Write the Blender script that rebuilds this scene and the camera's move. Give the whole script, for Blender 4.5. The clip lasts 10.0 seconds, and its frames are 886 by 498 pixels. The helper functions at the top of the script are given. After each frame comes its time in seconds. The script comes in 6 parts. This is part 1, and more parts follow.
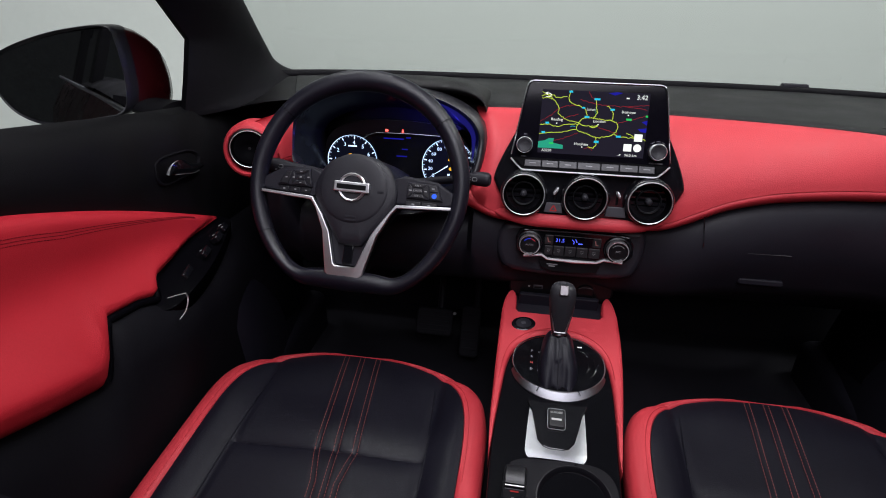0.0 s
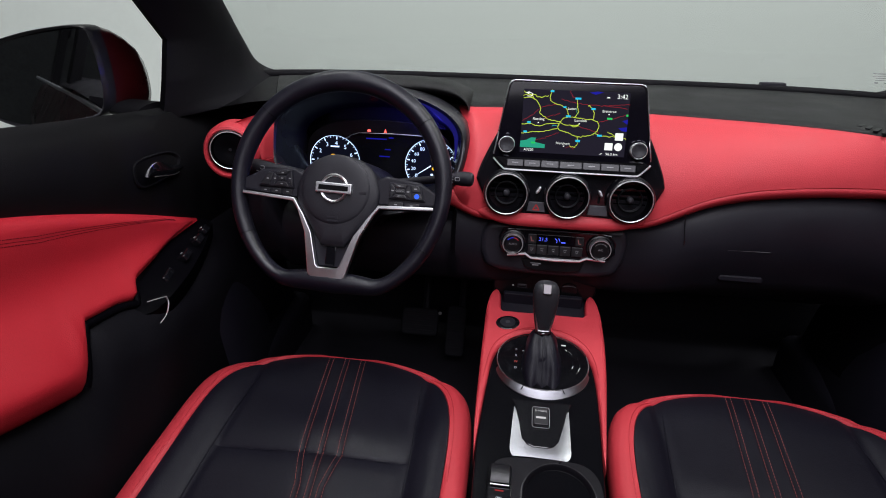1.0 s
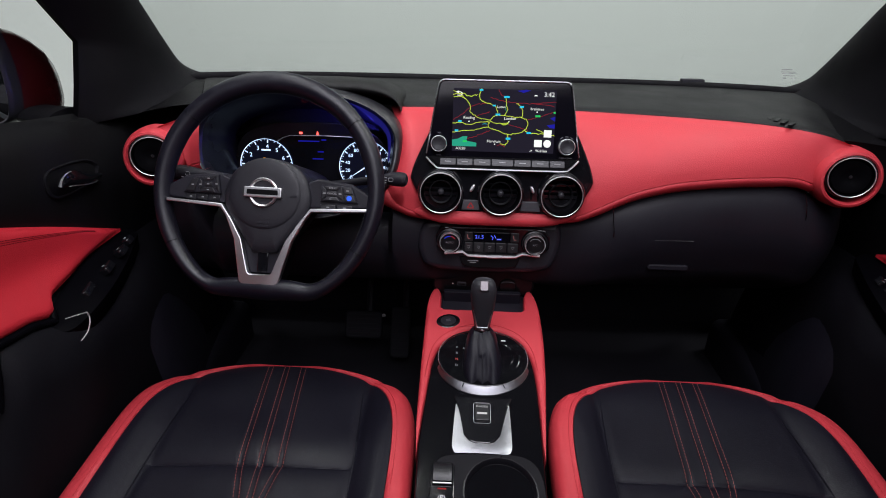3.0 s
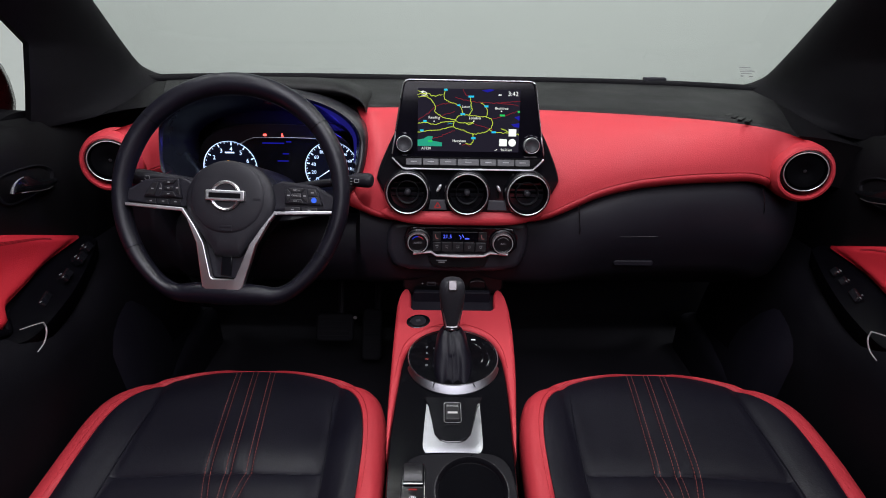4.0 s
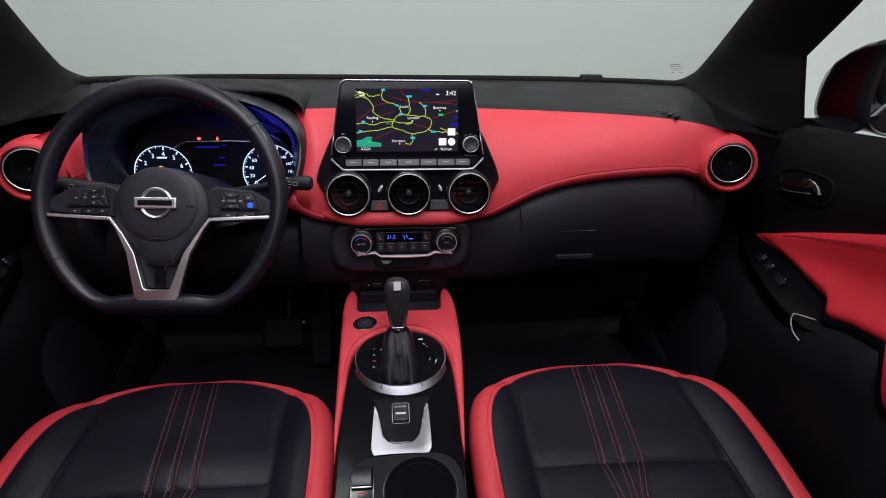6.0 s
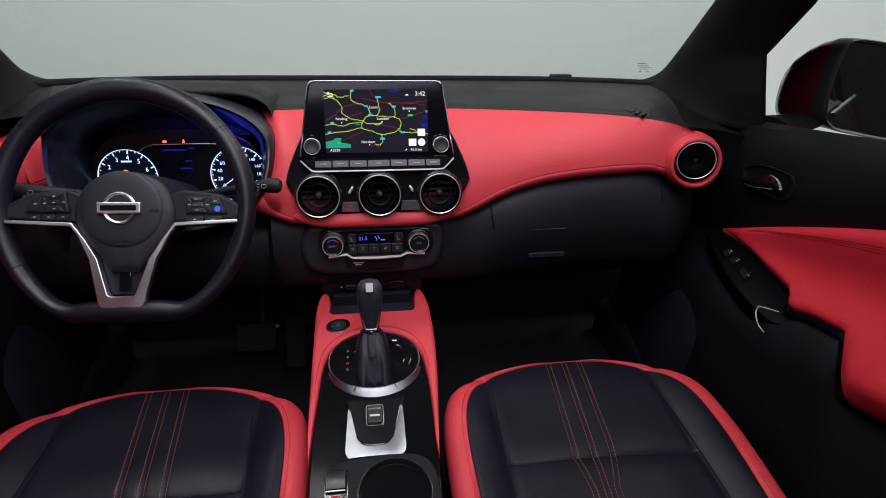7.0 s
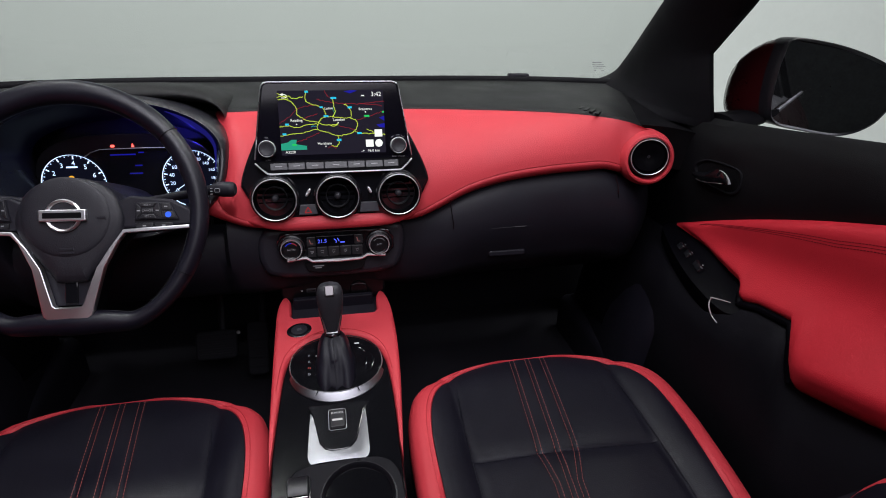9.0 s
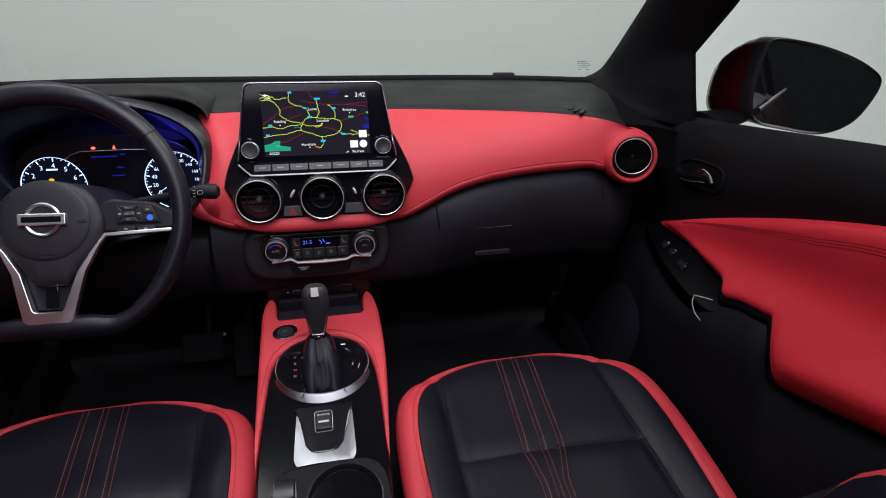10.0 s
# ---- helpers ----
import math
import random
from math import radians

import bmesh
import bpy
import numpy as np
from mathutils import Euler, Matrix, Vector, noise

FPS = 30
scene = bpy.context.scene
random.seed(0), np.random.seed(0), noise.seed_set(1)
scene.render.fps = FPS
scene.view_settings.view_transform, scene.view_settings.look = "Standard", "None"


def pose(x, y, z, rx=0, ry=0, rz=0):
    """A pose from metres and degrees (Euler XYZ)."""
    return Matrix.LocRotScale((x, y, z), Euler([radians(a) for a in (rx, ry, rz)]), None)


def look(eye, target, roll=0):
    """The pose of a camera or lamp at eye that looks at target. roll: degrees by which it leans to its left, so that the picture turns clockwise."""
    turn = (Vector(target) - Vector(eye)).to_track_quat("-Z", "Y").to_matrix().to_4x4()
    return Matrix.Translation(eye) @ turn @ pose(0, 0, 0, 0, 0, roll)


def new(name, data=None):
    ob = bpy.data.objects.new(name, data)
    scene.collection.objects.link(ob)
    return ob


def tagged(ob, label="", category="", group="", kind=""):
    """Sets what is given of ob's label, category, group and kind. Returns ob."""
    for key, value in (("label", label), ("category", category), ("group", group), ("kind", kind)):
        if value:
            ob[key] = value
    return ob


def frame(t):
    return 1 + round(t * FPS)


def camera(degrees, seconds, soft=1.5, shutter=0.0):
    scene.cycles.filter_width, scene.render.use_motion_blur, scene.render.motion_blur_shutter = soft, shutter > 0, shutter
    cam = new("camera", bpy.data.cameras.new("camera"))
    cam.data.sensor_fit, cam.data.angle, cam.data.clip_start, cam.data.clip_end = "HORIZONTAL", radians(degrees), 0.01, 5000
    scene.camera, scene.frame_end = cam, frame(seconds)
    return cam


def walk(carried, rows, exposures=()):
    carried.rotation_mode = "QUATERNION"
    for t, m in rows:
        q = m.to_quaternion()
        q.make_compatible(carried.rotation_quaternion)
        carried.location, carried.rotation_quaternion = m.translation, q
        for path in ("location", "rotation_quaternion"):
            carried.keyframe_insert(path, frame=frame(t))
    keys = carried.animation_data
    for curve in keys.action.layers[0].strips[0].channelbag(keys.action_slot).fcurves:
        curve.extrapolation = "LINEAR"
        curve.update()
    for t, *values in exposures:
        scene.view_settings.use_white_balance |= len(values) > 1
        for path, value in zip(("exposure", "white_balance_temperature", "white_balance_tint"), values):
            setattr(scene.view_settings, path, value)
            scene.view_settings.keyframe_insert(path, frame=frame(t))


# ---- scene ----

# ---- camera ----
cam = camera(78.28, 10.0, 1.0)
# seconds, eye (x right, y ahead, z up), yaw, pitch, lean
ROWS = [
    (0.0, -0.0882, 0.0099, 1.2313, 8.96, -24.66, 1.18),
    (0.5, -0.0853, 0.0117, 1.2324, 8.49, -24.74, 1.17),
    (1.0, -0.0819, 0.0120, 1.2324, 7.48, -24.71, 1.20),
    (1.5, -0.0750, 0.0136, 1.2333, 6.21, -24.75, 1.17),
    (2.0, -0.0670, 0.0144, 1.2330, 4.72, -24.69, 1.16),
    (2.5, -0.0626, 0.0145, 1.2321, 3.30, -24.60, 1.22),
    (4.0, -0.0428, 0.0149, 1.2301, -0.94, -24.38, 1.16),
    (4.5, -0.0369, 0.0153, 1.2326, -2.09, -24.51, 1.18),
    (5.0, -0.0300, 0.0143, 1.2322, -3.36, -24.44, 1.17),
    (5.5, -0.0252, 0.0150, 1.2334, -4.67, -24.50, 1.17),
    (7.0, -0.0090, 0.0134, 1.2344, -8.44, -24.46, 1.14),
    (7.5, -0.0034, 0.0126, 1.2353, -9.57, -24.48, 1.15),
    (8.0, 0.0014, 0.0122, 1.2358, -10.46, -24.50, 1.14),
    (8.5, 0.0022, 0.0123, 1.2353, -11.27, -24.44, 1.17),
    (9.0, 0.0057, 0.0120, 1.2346, -12.05, -24.39, 1.19),
    (9.5, 0.0102, 0.0111, 1.2378, -12.65, -24.55, 1.16),
    (10.0, 0.0137, 0.0117, 1.2395, -13.20, -24.63, 1.19),
]
walk(cam, [(t, pose(x, y, z, 90 + pitch, 0, yaw) @ pose(0, 0, 0, 0, 0, lean)) for t, x, y, z, yaw, pitch, lean in ROWS])

# ---- world, studio lights ----
world = bpy.data.worlds.new("studio_dark")
world.use_nodes = True
world.node_tree.nodes["Background"].inputs[0].default_value = (0.5, 0.52, 0.55, 1)
world.node_tree.nodes["Background"].inputs[1].default_value = 0.04
scene.world = world


def area_lamp(name, eye, target, sx, sy, watts, colour=(1, 1, 1)):
    data = bpy.data.lights.new(name, "AREA")
    data.shape, data.size, data.size_y, data.energy, data.color = "RECTANGLE", sx, sy, watts, colour
    ob = new(name, data)
    ob.matrix_world = look(eye, target)
    return tagged(ob, kind="structure")


area_lamp("softbox_overhead", (-0.06, 0.28, 2.12), (-0.04, 0.45, 0.8), 0.95, 0.85, 18.5, (0.97, 0.955, 1.05))
area_lamp("softbox_rear", (0.85, -2.4, 3.55), (0, 0.7, 0.9), 3.6, 2.0, 62, (0.97, 0.955, 1.05))
area_lamp("softbox_backdrop_west", (-1.3, 1.8, 4.2), (0.1, 6.3, 1.7), 2.0, 1.2, 103, (0.97, 1.0, 0.98))
area_lamp("softbox_backdrop_east", (2.4, 1.8, 4.2), (0.2, 6.3, 1.7), 2.0, 1.2, 103, (0.97, 1.0, 0.98))


# ---- materials ----
def material(name, base, rough=0.5, metal=0.0, bump=0.0, scale=300.0, vary=0.15, coat=0.0, spec=0.5, voronoi=False, emit=None, power=0.0, wear=0.08, crease=0.0):
    m = bpy.data.materials.new(name)
    m.use_nodes = True
    nt = m.node_tree
    b = nt.nodes["Principled BSDF"]
    b.inputs["Base Color"].default_value = (*base, 1)
    b.inputs["Roughness"].default_value = rough
    b.inputs["Metallic"].default_value = metal
    b.inputs["Coat Weight"].default_value = coat
    b.inputs["Coat Roughness"].default_value = 0.05
    b.inputs["Specular IOR Level"].default_value = spec
    if emit:
        b.inputs["Emission Color"].default_value = (*emit, 1)
        b.inputs["Emission Strength"].default_value = power
    pos = nt.nodes.new("ShaderNodeNewGeometry")
    if vary > 0:
        big = nt.nodes.new("ShaderNodeTexNoise")
        big.inputs["Scale"].default_value = 9.0
        big.inputs["Detail"].default_value = 4.0
        fine = nt.nodes.new("ShaderNodeTexNoise")
        fine.inputs["Scale"].default_value = scale * 0.6
        fine.inputs["Detail"].default_value = 2.0
        nt.links.new(pos.outputs["Position"], big.inputs["Vector"])
        nt.links.new(pos.outputs["Position"], fine.inputs["Vector"])
        add = nt.nodes.new("ShaderNodeMath")
        add.operation = "ADD"
        nt.links.new(big.outputs["Fac"], add.inputs[0])
        nt.links.new(fine.outputs["Fac"], add.inputs[1])
        ramp = nt.nodes.new("ShaderNodeMapRange")
        ramp.inputs["From Min"].default_value, ramp.inputs["From Max"].default_value = 0.6, 1.4
        ramp.inputs["To Min"].default_value, ramp.inputs["To Max"].default_value = 1 - vary, 1 + vary
        nt.links.new(add.outputs[0], ramp.inputs["Value"])
        mul = nt.nodes.new("ShaderNodeVectorMath")
        mul.operation = "SCALE"
        mul.inputs[0].default_value = base
        nt.links.new(ramp.outputs[0], mul.inputs["Scale"])
        nt.links.new(mul.outputs[0], b.inputs["Base Color"])
        rr = nt.nodes.new("ShaderNodeMapRange")
        rr.inputs["From Min"].default_value, rr.inputs["From Max"].default_value = 0.3, 0.7
        rr.inputs["To Min"].default_value, rr.inputs["To Max"].default_value = max(0.0, rough - wear), min(1.0, rough + wear)
        nt.links.new(big.outputs["Fac"], rr.inputs["Value"])
        nt.links.new(rr.outputs[0], b.inputs["Roughness"])
    if bump > 0:
        tex = nt.nodes.new("ShaderNodeTexVoronoi" if voronoi else "ShaderNodeTexNoise")
        tex.inputs["Scale"].default_value = scale
        nt.links.new(pos.outputs["Position"], tex.inputs["Vector"])
        bp = nt.nodes.new("ShaderNodeBump")
        bp.inputs["Strength"].default_value = bump
        bp.inputs["Distance"].default_value = 0.0006
        nt.links.new(tex.outputs["Distance" if voronoi else "Fac"], bp.inputs["Height"])
        if crease > 0:
            fold = nt.nodes.new("ShaderNodeTexNoise")
            fold.inputs["Scale"].default_value = 26.0
            fold.inputs["Detail"].default_value = 3.0
            fold.inputs["Distortion"].default_value = 1.2
            nt.links.new(pos.outputs["Position"], fold.inputs["Vector"])
            bq = nt.nodes.new("ShaderNodeBump")
            bq.inputs["Strength"].default_value = crease
            bq.inputs["Distance"].default_value = 0.004
            nt.links.new(fold.outputs["Fac"], bq.inputs["Height"])
            nt.links.new(bq.outputs[0], bp.inputs["Normal"])
        nt.links.new(bp.outputs[0], b.inputs["Normal"])
    return m


def glow(name, colour, power):
    return material(name, (0.004, 0.004, 0.005), 0.5, vary=0, spec=0.0, emit=colour, power=power)


RED = material("red_leatherette", (0.44, 0.032, 0.043), 0.54, bump=0.35, scale=700, voronoi=True, vary=0.06, spec=0.3)
RED_DOOR = material("red_padded_door_cloth", (0.355, 0.012, 0.021), 0.6, bump=0.3, scale=700, voronoi=True, vary=0.07, spec=0.22)
LEATHER = material("black_leather", (0.0060, 0.0057, 0.0100), 0.44, bump=0.2, scale=500, voronoi=True, vary=0.15, spec=0.175, crease=0.10)
RIM = material("black_wheel_leather", (0.0050, 0.0047, 0.0090), 0.37, bump=0.16, scale=900, voronoi=True, vary=0.12, spec=0.34)
SOFT = material("black_soft_plastic", (0.0056, 0.0053, 0.0074), 0.62, bump=0.7, scale=900, vary=0.2, spec=0.12)
TOPPAD = material("black_grained_top_pad", (0.0075, 0.0075, 0.0080), 0.55, bump=0.8, scale=900, vary=0.2, spec=0.20)
HARD = material("black_hard_plastic", (0.0088, 0.0083, 0.0125), 0.5, bump=0.35, scale=900, vary=0.15, spec=0.22)
PIANO = material("piano_black", (0.0045, 0.0045, 0.006), 0.12, coat=0.4, spec=0.45, vary=0.1, wear=0.04)
BUTTON = material("dark_grey_button", (0.009, 0.009, 0.011), 0.4, bump=0.2, scale=900, vary=0.1)
GREYPAD = material("grey_plastic_blank", (0.035, 0.035, 0.042), 0.45, bump=0.2, scale=900, vary=0.1)
SILVER = material("satin_silver", (0.62, 0.62, 0.64), 0.36, 1.0, bump=0.08, scale=1200, vary=0.05)
CHROME = material("chrome", (0.78, 0.78, 0.80), 0.33, 1.0, vary=0.03, wear=0.03)
DARKCHROME = material("dark_chrome", (0.42, 0.42, 0.44), 0.25, 1.0, vary=0.05)
RINGMETAL = material("satin_chrome", (0.96, 0.96, 0.98), 0.42, 1.0, vary=0.03, wear=0.03)
DECK = material("gloss_black_deck", (0.003, 0.003, 0.004), 0.12, vary=0.05, spec=0.12, wear=0.02)
PILLAR = material("black_pillar_trim", (0.0042, 0.0039, 0.0052), 0.66, bump=0.7, scale=900, vary=0.2, spec=0.08)
DOORLOW = material("black_lower_door_plastic", (0.0046, 0.0043, 0.0060), 0.6, bump=0.6, scale=800, vary=0.2, spec=0.06)
DOORTOP = material("black_door_top", (0.0034, 0.0032, 0.0040), 0.55, bump=0.6, scale=900, vary=0.2, spec=0.11)
RELEASE = material("dull_release_button", (0.13, 0.12, 0.125), 0.38, 0.8, vary=0.05)
SWITCHBLACK = material("switch_panel_black", (0.0015, 0.0014, 0.0022), 0.36, vary=0.1, spec=0.025)
BRUSHED = material("brushed_dark_silver", (0.25, 0.25, 0.27), 0.30, 1.0, bump=0.1, scale=1200, vary=0.08)
KICK = material("dark_bluish_trim", (0.0085, 0.0080, 0.0125), 0.42, bump=0.2, scale=900, vary=0.15, spec=0.20)
CARPET = material("black_carpet", (0.012, 0.0115, 0.015), 0.95, bump=1.0, scale=500, vary=0.3, spec=0.1)
RUBBER = material("black_rubber", (0.009, 0.009, 0.012), 0.75, bump=0.3, scale=600, vary=0.2, spec=0.15)
PAINT = material("red_metallic_paint", (0.032, 0.0020, 0.0030), 0.3, 0.1, coat=0.6, vary=0.08, scale=2000)
THREAD = material("red_thread", (0.27, 0.060, 0.050), 0.7, vary=0.1)
DARKTHREAD = material("dark_red_thread", (0.36, 0.020, 0.028), 0.7, vary=0.1, spec=0.2)
PADTHREAD = material("deep_red_thread", (0.07, 0.004, 0.007), 0.8, vary=0.1, spec=0.05)
POD = material("satin_black_pod", (0.013, 0.0125, 0.018), 0.42, bump=0.3, scale=900, vary=0.15, spec=0.45)
WHITEPRINT = material("white_print", (0.6, 0.6, 0.6), 0.5, vary=0.05)
COVER = material("airbag_cover_plastic", (0.0080, 0.0077, 0.0118), 0.5, bump=0.6, scale=1100, vary=0.12, spec=0.35)
KEYGREY = material("dark_grey_key", (0.014, 0.014, 0.018), 0.36, bump=0.1, scale=1200, vary=0.1, spec=0.5)
KEYCAP = material("black_key", (0.0075, 0.0073, 0.0095), 0.36, bump=0.15, scale=1100, vary=0.12, spec=0.4)
GLOSSBACK = material("gloss_black_flank", (0.004, 0.004, 0.005), 0.16, vary=0.08, spec=0.8, wear=0.04)
BEZEL = material("satin_black_bezel", (0.008, 0.0078, 0.0105), 0.38, bump=0.3, scale=1000, vary=0.12, spec=0.45)
KNOB = material("satin_black_knob", (0.018, 0.018, 0.022), 0.52, bump=0.15, scale=1200, vary=0.12, spec=0.35)
GREYPRINT = material("grey_print", (0.22, 0.22, 0.23), 0.5, vary=0.05)
BOWL = material("cluster_bowl", (0.0040, 0.0038, 0.0060), 0.30, vary=0.05, spec=0.28)
VENTBLACK = material("vent_black", (0.0022, 0.0022, 0.003), 0.4, vary=0.1, spec=0.12)
LOUVRE = material("matt_black_louvre", (0.0016, 0.0016, 0.0022), 0.55, vary=0.1, spec=0.025)
LINING = material("cluster_lining", (0.003, 0.003, 0.004), 0.32, vary=0.1, spec=0.4)
MIRROR = material("mirror_glass", (0.75, 0.77, 0.8), 0.02, 1.0, vary=0.02, wear=0.01)
DISPLAY = material("cluster_display_glass", (0.003, 0.003, 0.004), 0.22, vary=0, spec=0.15)
SCREEN = material("screen_glass", (0.003, 0.0026, 0.0048), 0.08, coat=0.08, spec=0.3, vary=0)
BACKDROP = material("studio_backdrop", (0.74, 0.77, 0.75), 0.9, bump=0.02, scale=40, vary=0.02)
DRAPE = material("dark_studio_drape", (0.07, 0.07, 0.075), 0.95, bump=0.3, scale=60, vary=0.2, spec=0.1)
STUDIOFLOOR = material("studio_floor", (0.55, 0.56, 0.55), 0.6, bump=0.1, scale=40, vary=0.05)


def glass(name):
    m = bpy.data.materials.new(name)
    m.use_nodes = True
    b = m.node_tree.nodes["Principled BSDF"]
    b.inputs["Transmission Weight"].default_value = 1.0
    b.inputs["Roughness"].default_value = 0.0
    b.inputs["IOR"].default_value = 1.45
    b.inputs["Base Color"].default_value = (0.90, 0.92, 0.91, 1)
    return m


GLASS = glass("window_glass")


# ---- shaping helpers ----
from mathutils.geometry import tessellate_polygon


def spline(pts, n=8, closed=False):
    """Catmull-Rom through pts, n steps a span."""
    pts = [Vector(p) for p in pts]
    k = len(pts)
    out = []
    for i in range(k if closed else k - 1):
        a, b, c, d = (pts[(i + j) % k] if closed else pts[min(max(i + j, 0), k - 1)] for j in (-1, 0, 1, 2))
        for s in range(n):
            t = s / n
            out.append(0.5 * (2 * b + (c - a) * t + (2 * a - 5 * b + 4 * c - d) * t * t + (3 * b - a - 3 * c + d) * t ** 3))
    if not closed:
        out.append(pts[-1])
    return out


def table(pairs, smooth=True):
    """A function of one value through pairs, smooth between them."""
    xs, ys = [p[0] for p in pairs], [p[1] for p in pairs]
    ms = []
    for i in range(len(xs)):
        a, b = max(i - 1, 0), min(i + 1, len(xs) - 1)
        ms.append((ys[b] - ys[a]) / (xs[b] - xs[a]))

    def f(x):
        if x <= xs[0]:
            return ys[0]
        if x >= xs[-1]:
            return ys[-1]
        i = max(j for j in range(len(xs) - 1) if xs[j] <= x)
        h = xs[i + 1] - xs[i]
        t = (x - xs[i]) / h
        if not smooth:
            return ys[i] + t * (ys[i + 1] - ys[i])
        return ((1 + 2 * t) * (1 - t) ** 2 * ys[i] + t * (1 - t) ** 2 * h * ms[i] + t * t * (3 - 2 * t) * ys[i + 1] + t * t * (t - 1) * h * ms[i + 1])
    return f


def facing(x, y, z, lean=0.0, turn=0.0):
    """A frame on a surface that faces the cabin: local x right, y up the surface, z out of it. lean: top away, turn: to the left."""
    return pose(x, y, z, 90 - lean, 0, turn)


def superellipse(a, b, n, k=64, cx=0.0, cy=0.0, b2=None):
    out = []
    for i in range(k):
        t = 2 * math.pi * i / k
        c, s = math.cos(t), math.sin(t)
        bb = b if s >= 0 or b2 is None else b2
        out.append((cx + a * math.copysign(abs(c) ** (2 / n), c), cy + bb * math.copysign(abs(s) ** (2 / n), s)))
    return out


def rounded(w, h, r, cx=0.0, cy=0.0, k=5):
    out = []
    for sx, sy, a0 in ((1, 1, 0), (-1, 1, 90), (-1, -1, 180), (1, -1, 270)):
        for i in range(k + 1):
            a = radians(a0 + 90 * i / k)
            out.append((cx + sx * (w / 2 - r) + r * math.cos(a), cy + sy * (h / 2 - r) + r * math.sin(a)))
    return out


def shrink(outline, d, weight=None):
    n = len(outline)
    area = sum(outline[i][0] * outline[(i + 1) % n][1] - outline[(i + 1) % n][0] * outline[i][1] for i in range(n))
    sg = 1 if area > 0 else -1
    out = []
    for i in range(n):
        p0, p1, p2 = Vector(outline[i - 1][:2]), Vector(outline[i][:2]), Vector(outline[(i + 1) % n][:2])
        e1, e2 = (p1 - p0), (p2 - p1)
        if e1.length < 1e-9 or e2.length < 1e-9:
            e1 = e2 = (p2 - p0)
        e1.normalize(), e2.normalize()
        n1, n2 = Vector((-e1.y, e1.x)) * sg, Vector((-e2.y, e2.x)) * sg
        m = n1 + n2
        if m.length < 1e-6:
            m = n1
        m.normalize()
        out.append(p1 + m * d * (weight(outline[i]) if weight else 1.0) / max(0.5, m.dot(n1)))
    return [(p.x, p.y) for p in out]


def finish(bm, sharp=38):
    bmesh.ops.recalc_face_normals(bm, faces=bm.faces)
    for f in bm.faces:
        f.smooth = True
    for e in bm.edges:
        if len(e.link_faces) == 2 and e.calc_face_angle(0) > radians(sharp):
            e.smooth = False
    return bm


def grid(rows, closed_u=False, closed_v=False, cap=False):
    """A surface through rows of points; closed_u joins each row's ends."""
    bm = bmesh.new()
    vs = [[bm.verts.new(p) for p in row] for row in rows]
    nr, nc = len(vs), len(vs[0])
    for i in range(nr if closed_v else nr - 1):
        for j in range(nc if closed_u else nc - 1):
            a, b, c, d = vs[i][j], vs[i][(j + 1) % nc], vs[(i + 1) % nr][(j + 1) % nc], vs[(i + 1) % nr][j]
            q = [v for k, v in enumerate((a, b, c, d)) if v not in (a, b, c, d)[:k]]
            if len(q) > 2:
                bm.faces.new(q)
    if cap:
        for row in (vs[0], vs[-1]):
            bm.faces.new(row)
    return bm


def thicken(bm, vec):
    """Gives an open sheet a back side and a rim."""
    bmesh.ops.recalc_face_normals(bm, faces=bm.faces)
    got = bmesh.ops.extrude_face_region(bm, geom=list(bm.faces), use_keep_orig=True)
    bmesh.ops.translate(bm, vec=vec, verts=[g for g in got["geom"] if isinstance(g, bmesh.types.BMVert)])
    return bm


def slab(m, outline, thick, bev=0.002, seg=3, base=0.0, weight=None, concave=False):
    """A plate of this outline on the frame m, with a rounded front edge."""
    bm = bmesh.new()
    bev = min(bev, thick * 0.95)
    levels = [(0.0, base), (0.0, base + thick - bev)]
    levels += [(bev * (1 - math.cos(a)), base + thick - bev + bev * math.sin(a)) for a in (math.pi / 2 * (i + 1) / seg for i in range(seg))]
    rings = []
    for d, h in levels:
        pts = outline if d == 0 else shrink(outline, d, weight)
        rings.append([bm.verts.new(m @ Vector((p[0], p[1], h))) for p in pts])
    n = len(outline)
    for r0, r1 in zip(rings, rings[1:]):
        for i in range(n):
            bm.faces.new((r0[i], r0[(i + 1) % n], r1[(i + 1) % n], r1[i]))
    if concave:
        caps = []
        for ring in (rings[0], rings[-1]):
            for tri in tessellate_polygon([[Vector((p[0], p[1], 0)) for p in outline]]):
                if len(set(tri)) == 3:
                    caps.append(bm.faces.new([ring[i] for i in tri]))
    else:
        caps = [bm.faces.new(rings[0]), bm.faces.new(rings[-1])]
    finish(bm)
    for f in caps:
        f.smooth = False
    return bm


def lathe(m, profile, k=48, close=False):
    """profile: (radius, height) along the frame's z."""
    rows = [[m @ Vector((r * math.cos(2 * math.pi * i / k), r * math.sin(2 * math.pi * i / k), h)) for i in range(k)] for r, h in profile]
    bm = grid(rows, closed_u=True, closed_v=close)
    bmesh.ops.remove_doubles(bm, verts=bm.verts, dist=1e-6)
    return finish(bm)


